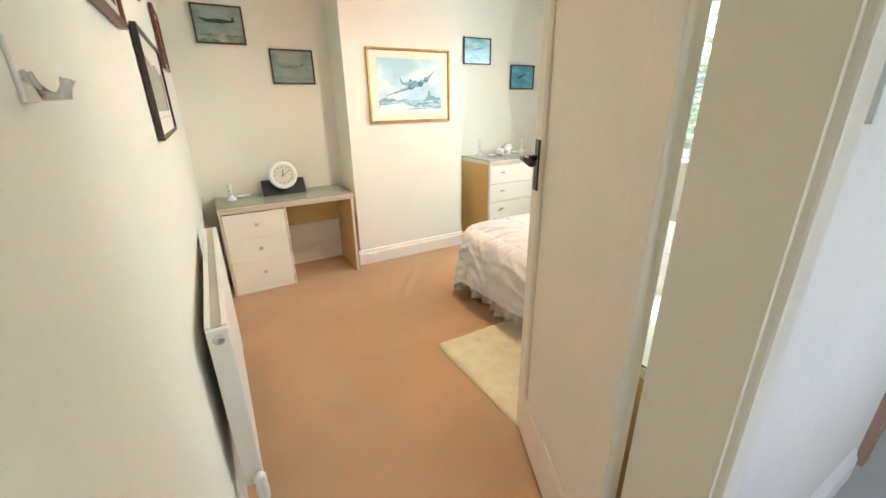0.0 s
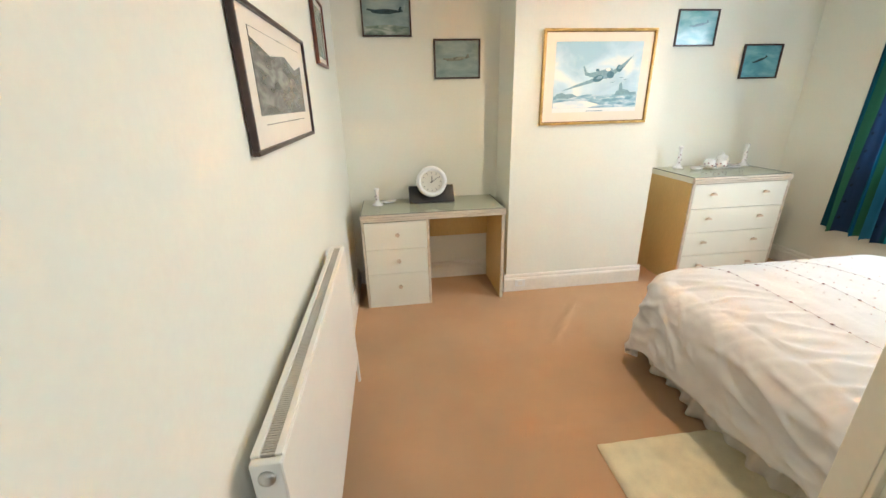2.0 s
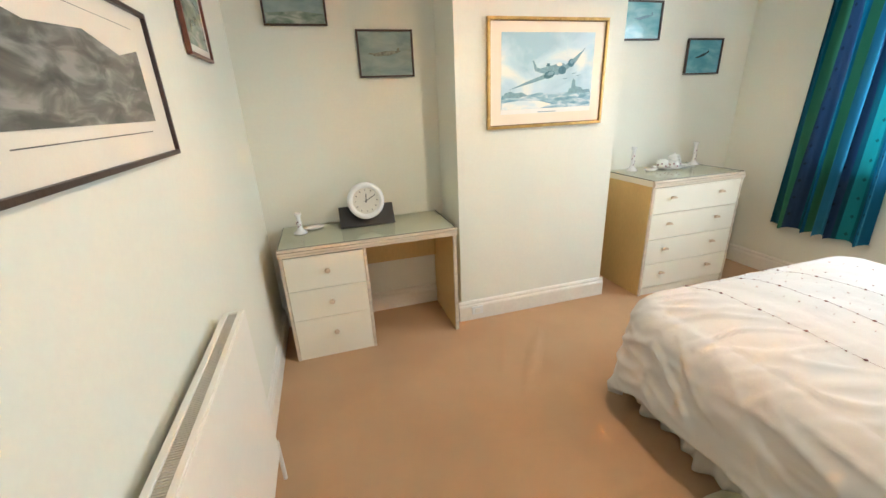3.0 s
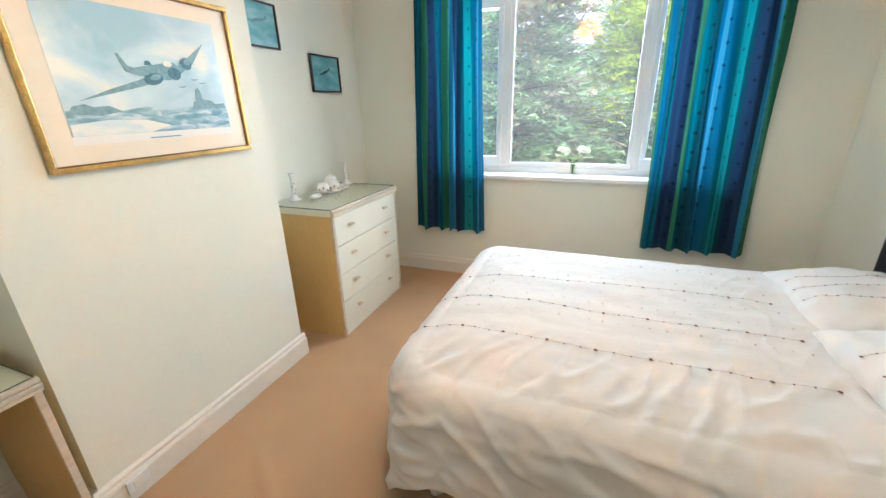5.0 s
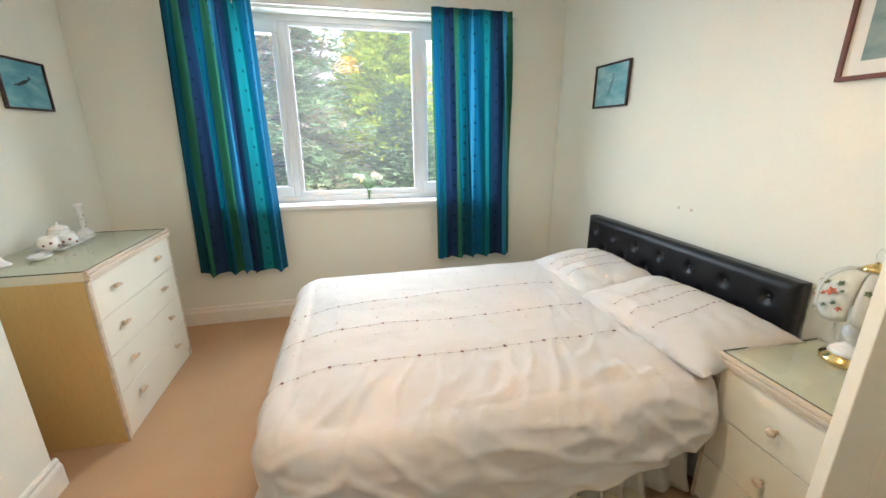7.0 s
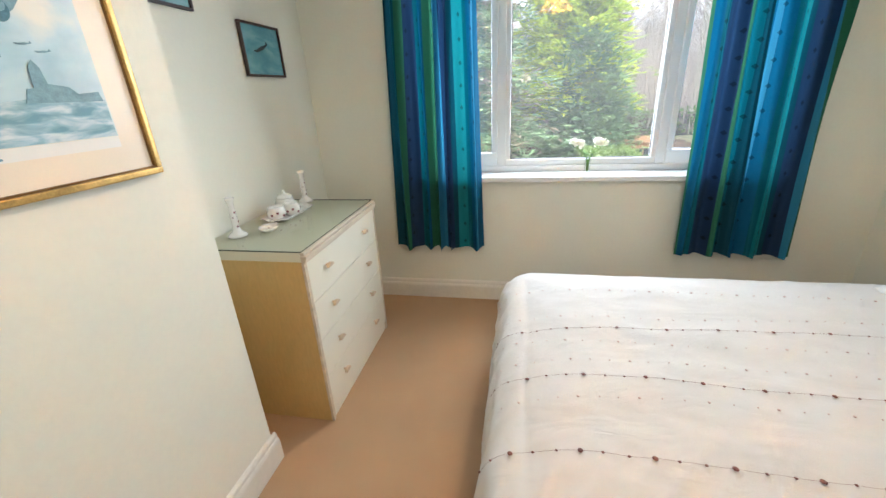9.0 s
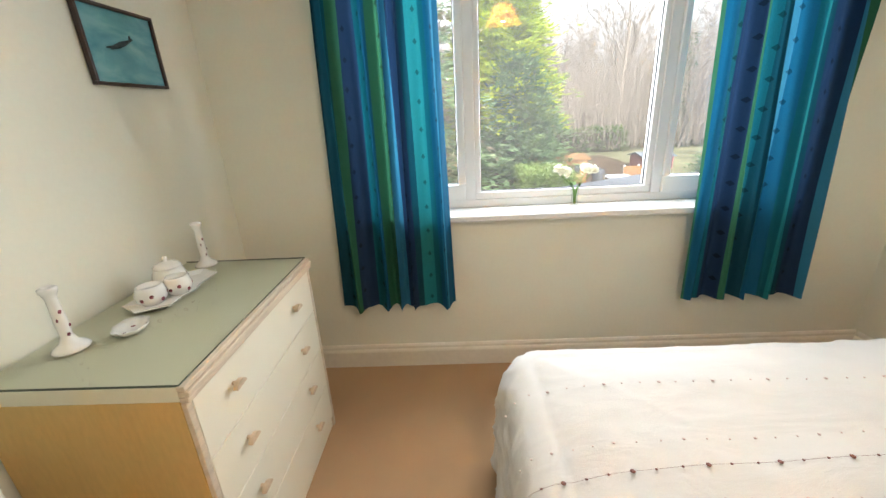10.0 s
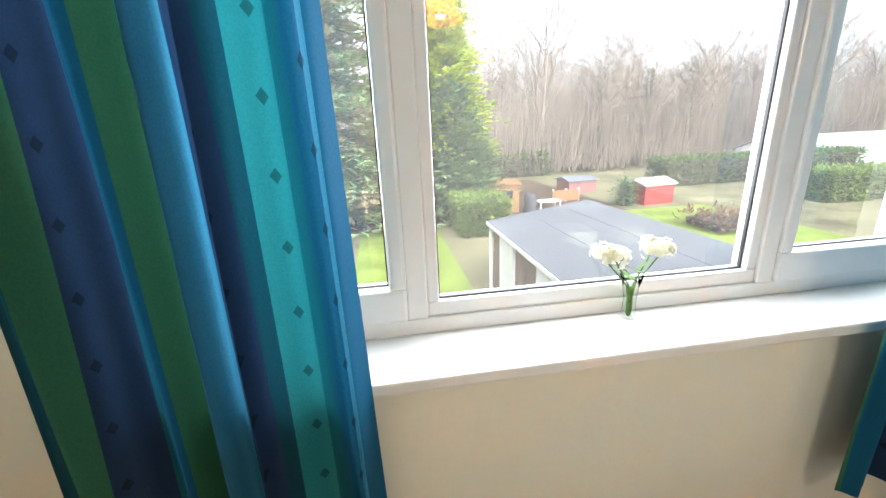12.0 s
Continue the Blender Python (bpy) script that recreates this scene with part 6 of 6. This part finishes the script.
gar = thing("garage", (9.0, -1.25, GROUND), "brown garage with a grey felt flat roof", "garage")
ROOF = [(-4.0, 1.58), (-4.0, -1.57), (3.40, -1.57), (1.80, 1.58)]
INSET = [(-3.85, 1.46), (-3.85, -1.45), (3.20, -1.45), (1.72, 1.46)]
part("wall", slab(bmesh.new(), INSET, 0, 2.14), M_GARWALL, gar)
part("roof", slab(bmesh.new(), ROOF, 2.142, 2.25), M_FELT, gar, "grey mineral felt roof")
part("fascia", boxes((-4.0, 1.80, 1.582, 1.602, 2.165, 2.235)), M_WHITEWOOD, gar, "white painted fascia board")
bm = bmesh.new()
for k in range(14):
    x0 = -3.8 + k * 0.39
    box(bm, x0, x0 + 0.375, 1.462, 1.474, 0.03, 2.1)
tagged(part("wall_boards", bm, M_GARWALL, gar), kind="stuff")
for x0, x1 in ((0.30, 1.02), (-1.70, -0.90), (-3.3, -2.4)):
    d = part("side_door", boxes((x0, x1, 1.476, 1.51, 0.02, 2.06)), M_WHITEWOOD, gar, "white painted panel")
    part("door_frame", boxes((x0 - 0.05, x0, 1.476, 1.525, 0, 2.09), (x1, x1 + 0.05, 1.476, 1.525, 0, 2.09)), M_WHITEWOOD, d)
bm = bmesh.new()
tube(bm, [(1.70, 1.53, 0.0), (1.70, 1.53, 2.1)], 0.035, seg=8)
part("downpipe", bm, M_WHITEWOOD, gar, "white plastic downpipe")
for k in range(2):
    part("felt_seam", boxes((-3.98, 2.2 - k * 0.6, -0.55 + k * 1.05, -0.53 + k * 1.05, 2.2505, 2.256)), M_FELT, gar)

conifer(25.0, -0.35, 13.2, 3.5, M_LIME, "tall yellow-green cypress at the garden's end", 3, 26000, 0.50, 0.22)
conifer(22.6, -0.9, 6.2, 2.5, M_SPRUCE, "shorter dark green spruce below the cypress", 13, 9000, 0.42, 0.16, 0.45)
conifer(20.5, 5.7, 20.0, 4.1, M_GREYGREEN, "tall grey-green conifer with browned patches", 5, 34000, 0.45, 0.02)
conifer(23.0, 9.5, 14.0, 3.6, M_GREYGREEN, "tall grey-green conifer behind the lawn", 6, 12000, 0.7, 0.03)
hedge("ivy_hedge", 17.6, 20.6, -2.4, -0.5, -1.35, M_IVY, "ivy-covered hedge beside the garage", 6500, 0.19, 2)
hedge("garden_hedge", 26.2, 28.2, -31.0, -15.8, -1.05, M_HEDGE, "long clipped green hedge behind the red shed", 5200, 0.30, 3)
hedge("garden_hedge", 18.6, 20.4, -32.0, -19.0, -1.30, M_IVY, "loose yellow-green hedge in the next garden", 7500, 0.27, 4)


def shed(name, x, y, rz, w, d, h, hr, wall, roof, label, window=True):
    """A small boarded shed with a pitched roof; its long side faces the house."""
    t = thing(name, (x, y, GROUND), label, "shed", rz)
    part("wall", boxes((0, d, -w / 2, w / 2, 0, h)), wall, t)
    n = int(h / 0.16)
    for k in range(n):
        part("board", boxes((-0.018, -0.001, -w / 2, w / 2, k * h / n + 0.008, (k + 1) * h / n - 0.004)), wall, t)
    bm2 = bmesh.new()
    prism(bm2, [(-0.12, h), (d / 2, h + hr), (d + 0.12, h), (d + 0.12, h + 0.06), (d / 2, h + hr + 0.07), (-0.12, h + 0.06)], w + 0.24, Matrix.Translation((0, -w / 2 - 0.12, 0)))
    bmesh.ops.recalc_face_normals(bm2, faces=bm2.faces)
    part("roof", bm2, roof, t)
    bm2 = bmesh.new()
    prism(bm2, [(0, h), (d, h), (d / 2, h + hr)], w - 0.02, Matrix.Translation((0, -w / 2 + 0.01, 0)))
    part("gable", bm2, wall, t)
    if window:
        for k in range(3):
            y0 = -w / 2 + 0.35 + k * 0.36
            wn = part("window", boxes((-0.03, -0.019, y0, y0 + 0.30, h * 0.52, h * 0.52 + 0.42)), M_DARKWIN, t, "small dark shed window")
            part("frame", boxes((-0.036, -0.0305, y0 - 0.02, y0, h * 0.5, h * 0.52 + 0.44), (-0.036, -0.0305, y0 + 0.30, y0 + 0.32, h * 0.5, h * 0.52 + 0.44)), wall, wn)
    return t


shed("garden_shed", 21.8, -2.95, 0, 2.6, 2.0, 1.40, 0.16, M_SHEDWOOD, M_SHEDWOOD, "orange timber garden shed with three small windows")
shed("red_shed", 21.3, -11.70, 8, 1.85, 1.5, 1.00, 0.25, M_REDPAINT, M_METALROOF, "small red painted shed with a pale metal roof", False)
shed("far_shed", 26.2, -10.0, 4, 1.9, 1.6, 0.75, 0.2, mat("maroon_shed_paint", (0.24, 0.10, 0.09), 0.7, vary=0.15), M_FELT, "dull maroon shed at the garden's end", False)
shed("white_outbuilding", 30.0, -37.5, 0, 14.0, 7.0, 1.15, 1.35, M_WHITEWOOD, M_GREYROOF, "long white outbuilding with a grey roof", False)

fence = thing("fence", (23.7, -7.70, GROUND), "low orange timber panel fence behind the garage", "fence")
for k in range(7):
    part("board", boxes((0, 0.02, -0.80 + k * 0.23, -0.80 + k * 0.23 + 0.215, 0.05, 0.66 + 0.02 * (k % 2))), M_SHEDWOOD, fence)
for k in range(3):
    part("post", boxes((0.022, 0.10, -0.82 + k * 0.76, -0.74 + k * 0.76, 0, 0.74)), M_WHITEWOOD, fence, "pale fence post")
tbl = thing("garden_table", (21.9, -5.85, GROUND), "pale grey plastic garden table by the fence", "table")
part("tabletop", boxes((-0.4, 0.4, -0.6, 0.6, 0.46, 0.50, 0.01)), M_METALROOF, tbl)
for sx in (-0.33, 0.33):
    for sy in (-0.52, 0.52):
        part("leg", boxes((sx - 0.03, sx + 0.03, sy - 0.03, sy + 0.03, 0, 0.46)), M_METALROOF, tbl)
cover = thing("covered_barbecue", (21.6, -4.78, GROUND), "dark grey covered barbecue beside the orange shed", "barbecue")
bm = bmesh.new()
lathe(bm, [(0.34, 0.0), (0.36, 0.06), (0.30, 0.45), (0.33, 0.70), (0.27, 0.88), (0.12, 0.97), (0.02, 0.99)], 18)
for q in bm.verts:
    q.co *= 1 + 0.14 * noise.noise(q.co * 4)
    q.co.z = max(0.0, q.co.z)
part("cover", bm, M_DARKCOVER, cover, smooth=True)
conifer(21.6, -9.95, 1.25, 0.45, M_SPRUCE, "small dark green conifer bush on the lawn", 9, 500, 0.17)
hedge("shrub", 15.2, 17.4, -11.6, -9.6, -2.15, M_RUSSET, "leafless reddish brown shrub on the lawn", 420, 0.26, 18)

bare_tree(40.0, -13.0, 17.0, 11, "tall bare pale-barked tree at the wood's edge", 0.42, 0.17)
ivy_trunk(bare_tree(38.0, -17.6, 11.6, 12, "crooked bare tree with ivy on its trunk", 0.6, 0.18), 0.3, 9.0, 0.55, 31)
ivy_trunk(bare_tree(38.0, -22.3, 9.8, 13, "slender bare tree cloaked in dark ivy", 0.5, 0.14), 3.5, 8.8, 0.42, 32)
ivy_trunk(bare_tree(38.5, -27.0, 11.2, 17, "spreading bare tree with ivy among its limbs", 0.6, 0.18), 2.0, 9.4, 0.6, 33)
bare_tree(44.0, -34.0, 15.0, 14, "spreading bare tree at the wood's edge", 0.55, 0.2)
bare_tree(40.0, -42.0, 15.5, 15, "spreading bare tree beyond the hedge", 0.55, 0.2)
bare_tree(46.0, -5.0, 13.0, 16, "bare tree behind the conifers", 0.5, 0.2)

# the wood behind: hazy mass of bare trees and thicket
rw = random.Random(21)
rows = []
for k in range(470):
    x, y = rw.uniform(44, 82), rw.uniform(-80, 12)
    h = rw.uniform(10.0, 17.0)
    base = Vector((x, y, GROUND))
    rows.append(([base, base + Vector((0.1, 0, h * 0.35)), base + Vector((rw.gauss(0, 0.3), rw.gauss(0, 0.3), h * 0.7))], 0.09, 0.04, 3))
    for j in range(6):
        s = base + Vector((0, 0, h * rw.uniform(0.25, 0.7)))
        d = Vector((rw.gauss(0, 0.5), rw.gauss(0, 0.5), 0.9)).normalized()
        branch_sticks(rw, s, d, h * 0.30, 0.035, 2, rows, 0.6)
for k in range(26000):
    x, y = rw.uniform(36, 60), rw.uniform(-62, 10)
    base = Vector((x, y, GROUND + rw.uniform(0, 1.5)))
    tip = base + Vector((rw.gauss(0, 0.7), rw.gauss(0, 0.7), rw.uniform(1.5, 7.0)))
    rows.append(([base, base.lerp(tip, 0.5) + Vector((rw.gauss(0, 0.15), rw.gauss(0, 0.15), 0)), tip], 0.040, 0.012, 0))
v, f = stick_mesh(rows)
tagged(pydata("bare_woodland", v, f, M_TWIG), "brown leafless woodland and thicket behind the gardens", "woodland", kind="stuff")
hedge("shrub", 36.0, 38.0, -12.0, -3.0, -0.9, M_HEDGE, "loose green shrubs below the bare trees", 1500, 0.4, 8)
